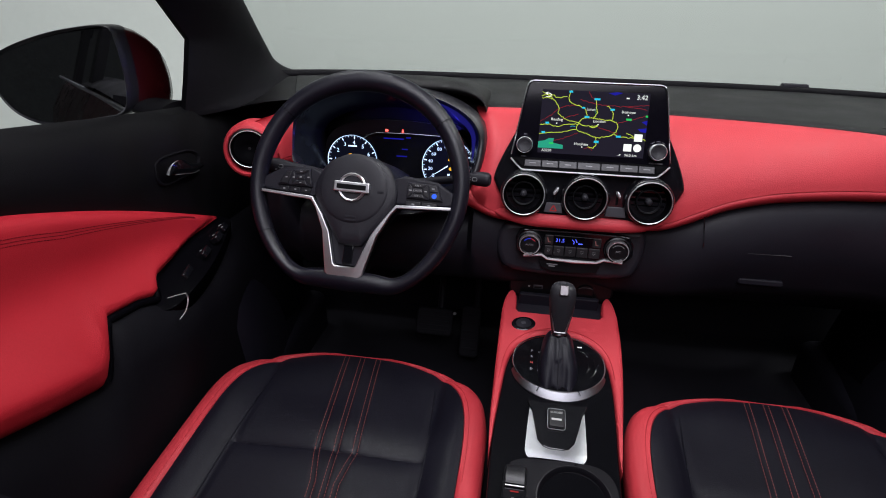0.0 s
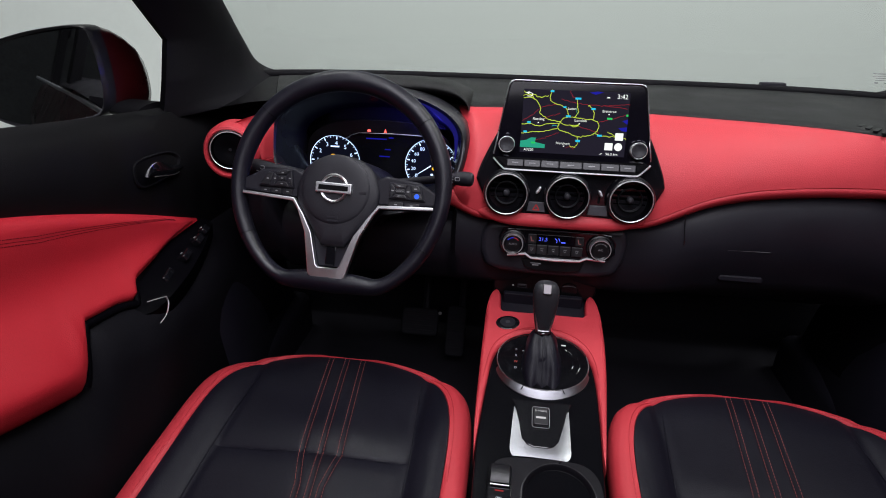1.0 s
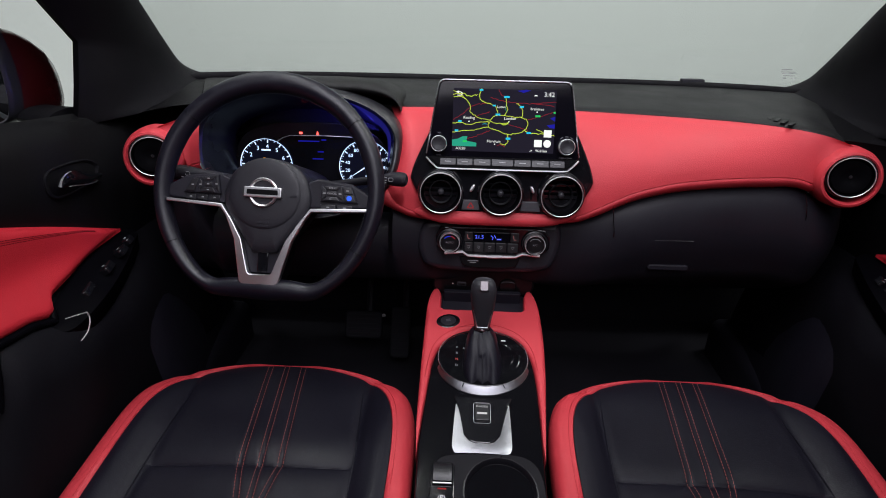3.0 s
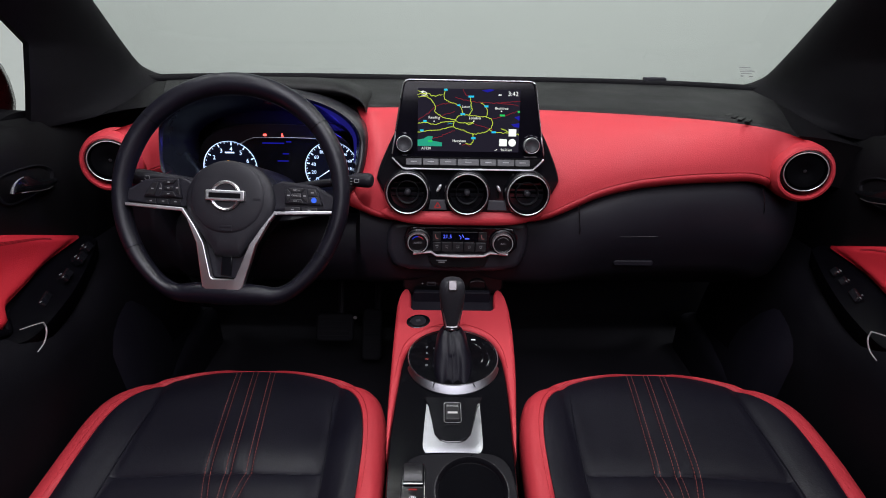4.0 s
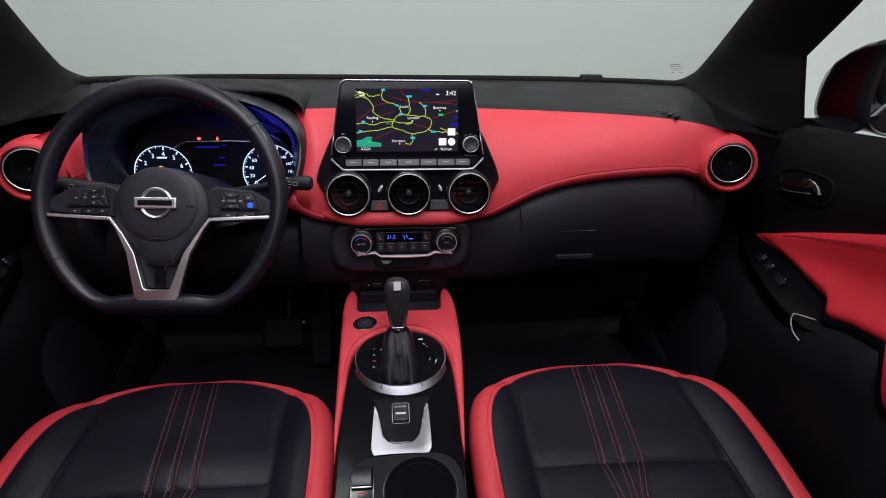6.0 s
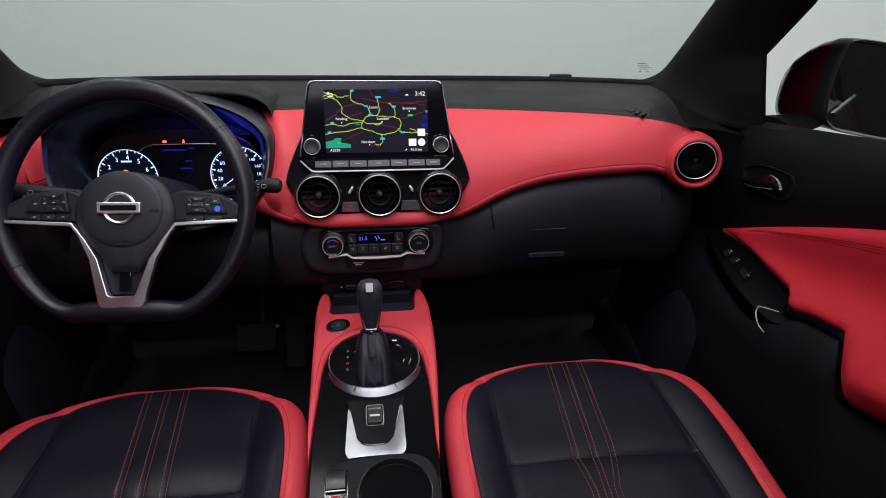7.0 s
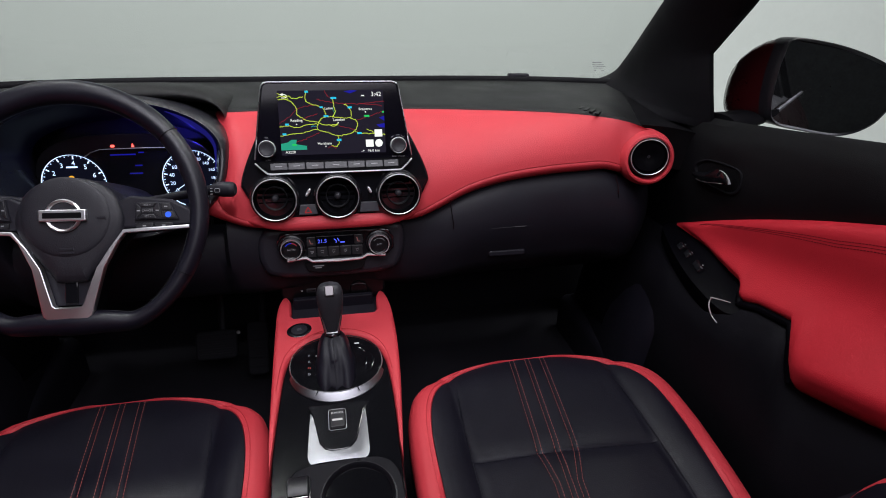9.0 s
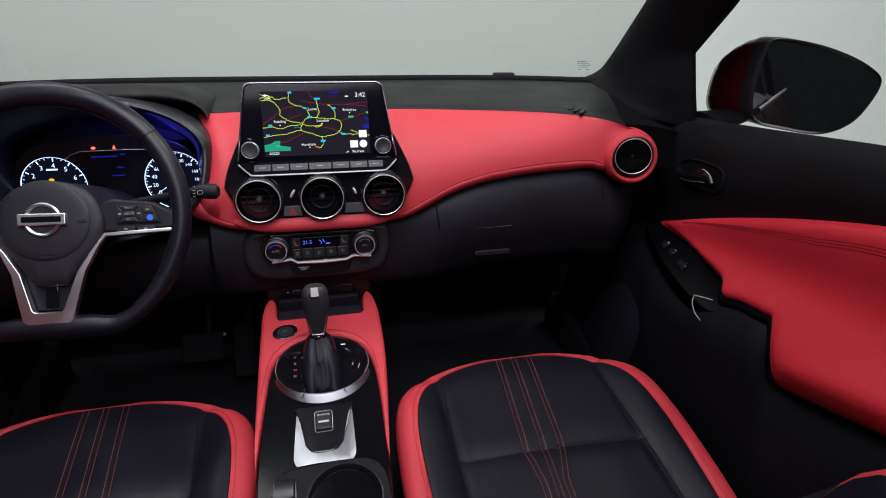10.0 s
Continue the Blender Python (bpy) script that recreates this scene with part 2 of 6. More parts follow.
def tube(path, radius, k=12, closed=False, flat=1.0, up=(0, 0, 1)):
    """A round bar along path; radius may be a function of 0..1."""
    path = [Vector(p) for p in path]
    n = len(path)
    rows = []
    for i, p in enumerate(path):
        a = path[(i - 1) % n] if closed or i > 0 else p
        b = path[(i + 1) % n] if closed or i < n - 1 else p
        t = (b - a).normalized()
        u = t.cross(Vector(up)).normalized()
        w = u.cross(t)
        r = radius(i / max(1, n - 1)) if callable(radius) else radius
        rows.append([p + u * r * math.cos(2 * math.pi * j / k) + w * r * flat * math.sin(2 * math.pi * j / k) for j in range(k)])
    return finish(grid(rows, closed_u=True, closed_v=closed, cap=not closed))


def ribbon(m, pts, width, h=0.0):
    """A flat painted line on the frame m."""
    pts = [Vector(p[:2]) for p in pts]
    rows = []
    for i, p in enumerate(pts):
        t = (pts[min(i + 1, len(pts) - 1)] - pts[max(i - 1, 0)]).normalized()
        s = Vector((-t.y, t.x)) * width / 2
        rows.append([m @ Vector((*(p + s), h)), m @ Vector((*(p - s), h))])
    return grid(rows)


def box(m, x0, x1, y0, y1, z0, z1, bev=0.002):
    return slab(m, rounded(x1 - x0, y1 - y0, min(bev * 1.5, (x1 - x0) / 2.1, (y1 - y0) / 2.1), (x0 + x1) / 2, (y0 + y1) / 2, 3), z1 - z0, bev, 2, z0)


def merge(*bms):
    out = bmesh.new()
    me = bpy.data.meshes.new("tmp")
    for b in bms:
        b.to_mesh(me)
        b.free()
        out.from_mesh(me)
    bpy.data.meshes.remove(me)
    return out


def lettering(m, body, size, align="CENTER", h=0.0):
    cu = bpy.data.curves.new("tmp", "FONT")
    cu.body, cu.size, cu.align_x, cu.align_y = body, size, align, "CENTER"
    cu.resolution_u = 2
    ob = bpy.data.objects.new("tmp", cu)
    me = bpy.data.meshes.new_from_object(ob)
    bpy.data.objects.remove(ob)
    bpy.data.curves.remove(cu)
    bm = bmesh.new()
    bm.from_mesh(me)
    bpy.data.meshes.remove(me)
    bm.transform(m @ Matrix.Translation((0, 0, h)))
    return bm


def thing(name, at, label, category, group="", kind=""):
    ob = new(name)
    ob.empty_display_size = 0.05
    ob.location = at
    return tagged(ob, label, category, group, kind)


def part(name, bm, mat, parent=None, label="", kind=""):
    me = bpy.data.meshes.new(name)
    bm.to_mesh(me)
    bm.free()
    me.materials.append(mat)
    ob = new(name, me)
    if parent:
        ob.parent = parent
        if parent.type == "EMPTY":
            ob.matrix_parent_inverse = Matrix.Translation(-Vector(parent.location))
    return tagged(ob, label, kind=kind)


def solid(name, bm, mat, label, category, kind="", group=""):
    """A top-level thing of one mesh."""
    return tagged(part(name, bm, mat), label, category, group, kind)


# ---- the studio ----
def studio():
    solid("floor", slab(pose(0, 0, -0.05), rounded(22, 22, 0.5), 0.05, 0.002), STUDIOFLOOR, "pale grey painted studio floor", "floor", "structure")
    arc = [(6.5 * math.cos(radians(a)), 6.5 * math.sin(radians(a))) for a in range(-20, 201, 5)]
    prof = [(0.0, 0.004), (0.35, 0.05), (0.75, 0.25), (0.95, 0.6), (1.0, 1.0), (1.0, 5.2)]
    rows = []
    for r, z in prof:
        rows.append([(x * (5.5 + r) / 6.5, y * (5.5 + r) / 6.5, z) for x, y in arc])
    solid("backdrop", finish(grid(rows)), BACKDROP, "smooth pale grey-green curved studio backdrop", "backdrop", "structure")
    arc = [(6.5 * math.cos(radians(a)), 6.5 * math.sin(radians(a))) for a in range(200, 341, 5)]
    solid("wall_south", finish(grid([[(x, y, z) for x, y in arc] for z in (0, 2.5, 5.2)])), DRAPE, "black drape wall of the studio", "wall", "structure")
    solid("ceiling", slab(pose(0, 0, 5.2), rounded(14, 14, 0.5), 0.1), DRAPE, "black studio ceiling", "ceiling", "structure")


studio()


# ---- car shell ----
def windscreen():
    rows = []
    for i in range(9):
        v = i / 8
        y, z = 1.42 - 0.86 * v, 1.045 + 0.50 * v
        w = 0.79 - 0.19 * v
        rows.append([(w * u, y + 0.06 * (1 - u * u), z + 0.012 * (1 - u * u)) for u in (k / 8 - 1 for k in range(17))])
    bm = finish(thicken(grid(rows), (0, 0.002, 0.0035)))
    ob = solid("window_1", bm, GLASS, "clear laminated windscreen glass", "windscreen", "structure")
    ob.visible_shadow = False
    return ob


windscreen()


def glass_print():
    """Small printed marks low in the corner of the windscreen."""
    t = thing("windscreen_print", (0.665, 1.30, 1.105), "small grey printed approval mark on the windscreen", "printed mark")
    m = facing(0.664, 1.309, 1.0985, 58) @ Matrix.Scale(0.7, 4)
    for x, y, w, h in ((0.0, 0.020, 0.036, 0.004), (0.0, 0.008, 0.044, 0.003), (0.002, 0.0, 0.048, 0.003), (-0.004, -0.010, 0.036, 0.003), (-0.022, -0.022, 0.010, 0.005), (0.006, -0.024, 0.012, 0.004)):
        part("print_line", box(m, x - w / 2, x + w / 2, y - h / 2, y + h / 2, 0.0, 0.0003, 0.0001), GREYPAD, t)


glass_print()


def pillar(s, name):
    front = spline([(0.60, 1.425, 1.040), (0.685, 1.395, 1.054), (0.722, 1.350, 1.078), (0.712, 1.271, 1.123), (0.655, 1.058, 1.246), (0.600, 0.85, 1.364), (0.53, 0.60, 1.505)], 8)
    marks = [Vector(p) for p in ((0.722, 0.930, 1.022), (0.712, 0.928, 1.045), (0.702, 0.932, 1.09), (0.695, 0.946, 1.158), (0.690, 0.862, 1.238), (0.680, 0.766, 1.338), (0.66, 0.60, 1.48))]
    back = [marks[i].lerp(marks[i + 1], k / 8) for i in range(6) for k in range(8)] + [marks[-1]]
    rows = []
    for f, b in zip(front, back):
        row = []
        for i in range(11):
            t = i / 10
            p = f.lerp(b, t)
            p.x -= 0.035 * math.sin(math.pi * t) ** 0.7
            row.append(p)
        p = b.copy()
        p.x, p.y = p.x + 0.012, p.y + 0.004
        row.append(p)
        for t, o in ((0.8, 0.07), (0.4, 0.08), (0.0, 0.05)):
            p = f.lerp(b, t)
            p.x += o
            p.y += 0.05 * t
            row.append(p)
        rows.append([(s * p.x, p.y, p.z) for p in row])
    bm = finish(grid(rows, closed_u=True, cap=True), 50)
    return solid(name, bm, PILLAR, "black textured trim of the windscreen pillar", "pillar trim", "structure")


pillar(-1, "pillar_west")
pillar(1, "pillar_east")

# floor pan and bulkhead
solid("floor_carpet", slab(pose(0, 0.55, 0.34), rounded(1.6, 2.4, 0.1), 0.03, 0.01), CARPET, "black carpet of the car's footwell", "carpet", "structure")
solid("bulkhead", finish(thicken(grid([[(x, 1.45, 0.33), (x, 1.38, 0.55), (x, 1.42, 0.75), (x, 1.46, 1.05)] for x in (-0.86, 0, 0.86)]), (0, 0.03, 0))), CARPET, "black carpeted bulkhead behind the pedals", "bulkhead", "structure")


def kick_panel(s, name):
    prof = spline([(0.70, 1.30, 0.36), (0.66, 1.28, 0.36), (0.640, 1.15, 0.37), (0.626, 1.04, 0.39), (0.616, 0.97, 0.40), (0.613, 0.92, 0.40), (0.622, 0.885, 0.40), (0.645, 0.865, 0.40), (0.68, 0.86, 0.40)], 4)
    rows = []
    for k in range(9):
        v = k / 8
        rows.append([(s * (x + 0.08 * v ** 3), y - 0.03 * v, z + 0.40 * v) for x, y, z in prof])
    solid(name, finish(thicken(grid(rows), (s * 0.03, 0, 0)), 60), KICK, "black plastic kick panel beside the footwell", "kick panel", "structure")
    path = spline([(s * 0.665, 0.93, 0.66), (s * 0.655, 0.86, 0.52), (s * 0.635, 0.70, 0.43), (s * 0.64, 0.30, 0.41)], 8)
    solid("door_seal", tube(path, 0.013, 8), RUBBER, "black rubber door seal along the sill", "door seal", "structure")
    solid("sill", slab(pose(s * 0.70, 0.2, 0.34), rounded(0.16, 2.2, 0.03), 0.14, 0.03, 4), HARD, "black plastic door sill", "sill", "structure")


kick_panel(-1, "kick_panel_west")
kick_panel(1, "kick_panel_east")


# ---- doors ----
BELT = table([(-0.3, 1.13), (0.2, 1.108), (0.55, 1.084), (0.64, 1.075), (0.776, 1.061), (0.94, 1.047), (1.15, 1.035)])
REDTOP = table([(-0.3, 1.03), (0.2, 1.02), (0.40, 1.008), (0.50, 0.992), (0.574, 0.971), (0.666, 0.940), (0.786, 0.894), (0.922, 0.836)])
REDLOW = table([(-0.3, 0.83), (0.20, 0.805), (0.385, 0.767), (0.456, 0.745), (0.540, 0.722), (0.553, 0.738), (0.573, 0.785), (0.589, 0.806), (0.655, 0.797), (0.690, 0.785), (0.700, 0.800), (0.714, 0.810), (0.803, 0.820), (0.922, 0.832)], False)


def pad_x(y, z, zt, zl):
    """Distance of the red padding from the middle of the car: rolled edges, a shallow hollow, a swell and a soft ridge below."""
    dtop, dlow = max(zt - z, 0.0), max(z - zl, 0.0)
    edge = (math.exp(-(dtop / 0.006) ** 2) * 0.010 + math.exp(-(dlow / 0.008) ** 2) * 0.014) * min(1, (zt - zl) / 0.05)
    zc = 0.880 + 0.10 * (0.65 - y)
    fore = min(1.0, max(0.0, (0.93 - y) / 0.15))
    hollow = 0.010 * math.exp(-((z - zc) / 0.058) ** 2) * (1 - math.exp(-(dtop / 0.060) ** 2)) * (1 - math.exp(-(dlow / 0.030) ** 2))
    ridge = 0.014 * math.exp(-((dlow - 0.046) / 0.022) ** 2) * min(1.0, max(0.0, (0.575 - y) / 0.06))
    return 0.682 - ridge + fore * (hollow - 0.038 / (1 + math.exp((z - zc + 0.060) / 0.019))) + edge


def door(s, name):
    d = thing(name, (s * 0.7, 0.3, 0.5), "closed front car door with red padded upper trim and black lower panel", "car door", kind="structure")
    ys = [-0.3 + 1.45 * i / 60 for i in range(61)]
    rows = []
    for y in ys:
        zb, zr = BELT(y), REDTOP(min(y, 0.93)) - 0.02
        if y > 0.9:
            zr = 0.80 - 0.15 * (y - 0.9)
        zb -= 0.003
        row = [(s * 0.775, y, zb - 0.022), (s * 0.745, y, zb - 0.007), (s * 0.725, y, zb - 0.001), (s * 0.710, y, zb - 0.010)]
        for k in range(1, 9):
            v = k / 8
            row.append((s * (0.704 - 0.012 * math.sin(math.pi * v) + 0.004 * v), y, zb - 0.012 - (zb - 0.012 - zr) * v))
        rows.append(row)
    part("upper_panel", finish(thicken(grid(rows), (s * 0.02, 0, -0.004))), DOORTOP, d)
    # red padding: rolled edges, a hollow in the middle and a swell below
    rows = []
    n = 110
    for i in range(n + 1):
        y = 0.921 - 1.2 * (i / n) ** 1.15
        zt, zl = REDTOP(y), REDLOW(y)
        hh = max(zt - zl, 0.004)
        row = []
        for k in range(25):
            v = k / 24
            z = zt - hh * v
            x = pad_x(y, z, zt, zl)
            row.append((s * x, y, z))
        rows.append(row)
    pad = part("door_pad", finish(thicken(grid(rows), (s * 0.025, 0, 0)), 60), RED_DOOR, d, "red padded leatherette door insert with a double seam")
    def seam_point(y, off):
        z = REDTOP(y) - (0.022 + off) * min(1.15, max(0.25, (0.90 - y) / 0.28))
        return (s * (pad_x(y, z, REDTOP(y), REDLOW(y)) + 0.0001), y, z)
    for off in (0.0, 0.0080):
        stitches = [tube([seam_point(0.855 - 0.0046 * k, off), seam_point(0.855 - 0.0046 * k - 0.0031, off)], 0.0006, 5) for k in range(250)]
        part("seam", merge(*stitches), PADTHREAD, pad, "dark red stitching")
    part("seam_groove", tube([seam_point(0.855 - 0.02 * k, 0.0040) for k in range(58)], 0.00045, 5), PADTHREAD, pad)
    # switch panel on the arm rest
    top = spline([(0.692, 0.945, 0.826), (0.690, 0.86, 0.822), (0.684, 0.78, 0.812), (0.677, 0.70, 0.788), (0.675, 0.672, 0.780)], 6)
    low = spline([(0.668, 0.945, 0.818), (0.642, 0.86, 0.803), (0.632, 0.78, 0.783), (0.638, 0.70, 0.766), (0.660, 0.672, 0.772)], 6)
    rows = [[(s * p.x, p.y, p.z), (s * (p.x + q.x) / 2, p.y, (p.z + q.z) / 2 + 0.004), (s * q.x, q.y, q.z), (s * (q.x + 0.004), q.y, q.z - 0.03 * min(1, max(0.1, (q.y - 0.66) / 0.08))), (s * (q.x + 0.03), q.y, q.z - 0.05 * min(1, max(0.1, (q.y - 0.66) / 0.08)))] for p, q in zip(top, low)]
    sw = part("switch_panel", finish(grid(rows), 60), SWITCHBLACK, d, "gloss black window switch panel")
    for y, o, w in ((0.900, 0.0, 0.0085), (0.862, -0.011, 0.0095), (0.862, 0.011, 0.0095), (0.816, -0.011, 0.0105), (0.816, 0.011, 0.0105), (0.766, 0.0, 0.0125)) if s < 0 else ((0.856, -0.004, 0.0075), (0.832, -0.004, 0.0075), (0.794, -0.004, 0.0115)):
        m = pose(s * 0.661, y, 0.8135 + 0.24 * (y - 0.865), 0, s * 32, 0) @ pose(o, 0, 0, 15, 0, 0)
        part("window_switch", slab(m, rounded(2.1 * w, 2.5 * w, 0.005), 0.0115, 0.0035, 4, -0.005), PIANO, sw)
        part("switch_mark", box(m, -0.0028, 0.0028, -0.0007, 0.0007, 0.0070, 0.0074, 0.0002), WHITEPRINT, sw)
    border = []
    for k in range(31):
        y = 0.700 - 0.152 * k / 30
        z = REDLOW(y) - 0.003
        border.append((s * (pad_x(y, z + 0.012, REDTOP(y), REDLOW(y)) + 0.004), y, z))
    part("pad_border", tube(spline(border, 2), 0.0065, 10), SWITCHBLACK, d, "gloss black border under the red padding")
    path = spline([(s * 0.627, 0.716, 0.783), (s * 0.630, 0.700, 0.788), (s * 0.634, 0.680, 0.793)], 6)
    part("pull_trim", tube(path, lambda t: 0.0012 - 0.0004 * t, 6), RINGMETAL, d, "thin chrome trim of the door pull")
    path = spline([(s * 0.627, 0.716, 0.783), (s * 0.624, 0.714, 0.771), (s * 0.624, 0.703, 0.757), (s * 0.627, 0.689, 0.749)], 6)
    part("pull_trim", tube(path, lambda t: 0.0014 - 0.0005 * t, 6), RINGMETAL, d, "thin chrome trim of the door pull")
    # lower panel
    rows = []
    for y in [1.15 - 0.02 * k for k in range(74)]:
        zt = min(REDLOW(min(y, 0.92)), 0.83) - 0.004
        if y > 0.70:
            zt = 0.778
        bul = 0.012 + 0.020 * max(0.0, 1 - ((y - 0.74) / 0.22) ** 2)
        rows.append([(s * 0.700, y, zt + 0.02), (s * (0.672 - bul), y, zt - 0.02), (s * (0.660 - bul), y, zt - 0.08), (s * 0.640, y, 0.62), (s * 0.632, y, 0.52), (s * 0.66, y, 0.46)])
    part("lower_panel", finish(thicken(grid(rows), (s * 0.02, 0, 0)), 60), DOORLOW, d, "black hard lower door panel")
    # inner handle in its scooped bezel
    m = pose(s * 0.700, 0.855, 0.951, 0, 0, 0) @ Matrix(((0, 0, -s, 0), (1, 0, 0, 0), (0, 1, 0, 0), (0, 0, 0, 1)))
    rim = [(p.x, p.y) for p in spline([(-0.068, 0.010, 0), (-0.060, 0.027, 0), (-0.030, 0.031, 0), (0.030, 0.026, 0), (0.062, 0.010, 0), (0.060, -0.004, 0), (0.042, -0.015, 0), (0.0, -0.019, 0), (-0.045, -0.018, 0), (-0.064, -0.008, 0)], 5, True)]
    rings = [[m @ Vector((x * f, y * f, h)) for x, y in rim] for f, h in ((1.0, -0.004), (1.0, 0.0074), (0.985, 0.0082), (0.95, 0.0084), (0.92, 0.0076), (0.86, 0.0052), (0.78, 0.0020), (0.4, -0.002), (0.01, -0.002))]
    hb = part("handle_bezel", finish(grid(rings, closed_u=True), 50), PILLAR, d, "black scooped handle recess")
    top = spline([(0.684, 0.905, 0.948), (0.680, 0.872, 0.957), (0.676, 0.845, 0.969), (0.674, 0.828, 0.9745), (0.674, 0.812, 0.9740), (0.676, 0.802, 0.9675), (0.678, 0.7965, 0.9570)], 6)
    low = spline([(0.684, 0.905, 0.940), (0.679, 0.880, 0.9395), (0.675, 0.860, 0.9425), (0.673, 0.842, 0.9465), (0.673, 0.826, 0.9505), (0.675, 0.812, 0.9530), (0.678, 0.7985, 0.9535)], 6)
    rows = []
    for p, q in zip(top, low):
        rows.append([(s * (p.x + (q.x - p.x) * v - 0.003 * math.sin(math.pi * v)), p.y + (q.y - p.y) * v, p.z + (q.z - p.z) * v) for v in (k / 6 for k in range(7))])
    hd = part("handle", finish(thicken(grid(rows), (s * 0.004, 0, 0)), 50), GLOSSBACK, hb, "gloss black inner door handle")
    edge = [(s * (p.x - 0.0012), p.y, p.z) for p in top[20:]]
    part("handle_edge", tube(edge, lambda u: 0.0008 + 0.0020 * u * u, 8), CHROME, hd, "bright chrome end of the handle")
    part("handle_edge", tube([(s * (p.x - 0.001), p.y, p.z) for p in low[4:-6]], 0.0006, 6), CHROME, hd, "bright chrome lower edge")
    # core behind the trim
    rows = []
    for y in [1.16 - 0.06 * k for k in range(25)]:
        rows.append([(s * 0.735, y, BELT(y) - 0.03), (s * 0.730, y, 0.80), (s * 0.725, y, 0.44)])
    part("door_core", finish(thicken(grid(rows), (s * 0.02, 0, 0)), 60), HARD, d)
    # painted outer skin and the bright strip under the glass
    rows = []
    for y in [1.0 - 0.1 * k for k in range(20)]:
        zb = BELT(y)
        rows.append([(s * 0.785, y, zb - 0.035), (s * 0.80, y, zb - 0.05), (s * 0.865, y, zb - 0.16), (s * 0.885, y, 0.75), (s * 0.87, y, 0.50), (s * 0.84, y, 0.36)])
    part("outer_skin", finish(thicken(grid(rows), (-s * 0.02, 0, 0)), 60), PAINT, d, "dark red metallic outer door skin")
    return d


door(-1, "door_1")
door(1, "door_2")


# ---- rear flanks, seen in the wing mirrors ----
def body_flank(s, name):
    f = thing(name, (s * 0.85, -1.4, 0.4), "dark red rear flank of the car with a bright window strip", "car body", kind="structure")
    rows = []
    for y in [-0.92 - 0.08 * k for k in range(18)]:
        zb = 1.13 + 0.03 * min(1.0, (-y - 0.9) / 0.8)
        tuck = 0.06 * max(0.0, (-y - 1.6) / 0.7) ** 2
        rows.append([(s * (x - tuck), y, z) for x, z in ((0.785, zb - 0.035), (0.80, zb - 0.05), (0.865, zb - 0.17), (0.885, 0.75), (0.87, 0.50), (0.84, 0.36))])
    part("flank_skin", finish(thicken(grid(rows), (-s * 0.02, 0, 0)), 60), PAINT, f)
    part("window_strip", tube([(s * 0.793, y, 1.028 + 0.052 * (0.80 - y)) for y in [0.80 - 0.1 * k for k in range(27)]], 0.007, 8), CHROME, f, "bright strip under the side windows")
    rail = spline([(s * 0.66, 0.60, 1.485), (s * 0.63, 0.10, 1.555), (s * 0.61, -0.60, 1.570), (s * 0.60, -1.30, 1.530), (s * 0.62, -1.90, 1.40)], 8)
    part("roof_rail", tube(rail, 0.030, 10), PILLAR, f, "black rail over the side windows")
    for y0, w, top in ((-0.16, 0.07, 1.56), (-1.15, 0.10, 1.54)):
        part("window_post", finish(thicken(grid([[(s * 0.785, y0 - w, 1.09), (s * 0.785, y0 + w, 1.09)], [(s * 0.70, y0 - w - 0.05, 1.33), (s * 0.70, y0 + w - 0.05, 1.33)], [(s * 0.61, y0 - w - 0.10, top), (s * 0.61, y0 + w - 0.10, top)]]), (-s * 0.03, 0, 0)), 60), PILLAR, f, "black post between the side windows")
    return f


body_flank(-1, "body_flank_west")
body_flank(1, "body_flank_east")


# ---- dashboard ----
XO = 0.005
R_Y = table([(0.0, 1.082), (0.15, 1.076), (0.32, 1.042), (0.42, 1.012), (0.50, 0.975), (0.55, 0.945), (0.60, 0.925), (0.64, 0.955), (0.74, 1.07)])
R_Z = table([(0.0, 1.045), (0.42, 1.045), (0.50, 1.043), (0.55, 1.037), (0.60, 1.020), (0.66, 1.0)])
L_Z = table([(0.0, 0.874), (0.09, 0.875), (0.125, 0.880), (0.155, 0.889), (0.19, 0.908), (0.24, 0.934), (0.30, 0.952), (0.35, 0.960), (0.40, 0.965), (0.45, 0.968), (0.51, 0.968), (0.55, 0.955), (0.60, 0.930), (0.66, 0.92)])
L_Y = table([(0.0, 0.936), (0.12, 0.936), (0.18, 0.932), (0.25, 0.930), (0.50, 0.932), (0.60, 0.930)])


def hood_edge(z):
    """The side of the cluster hood at this height."""
    b = 0.088 if z > 1.0 else 0.13
    n = 2.0 if z > 1.0 else 2.5
    return max(-0.225, -0.355 + 0.189 * max(0.0, 1 - (abs(z - 1.0) / b) ** n) ** (1 / n) - 0.010)


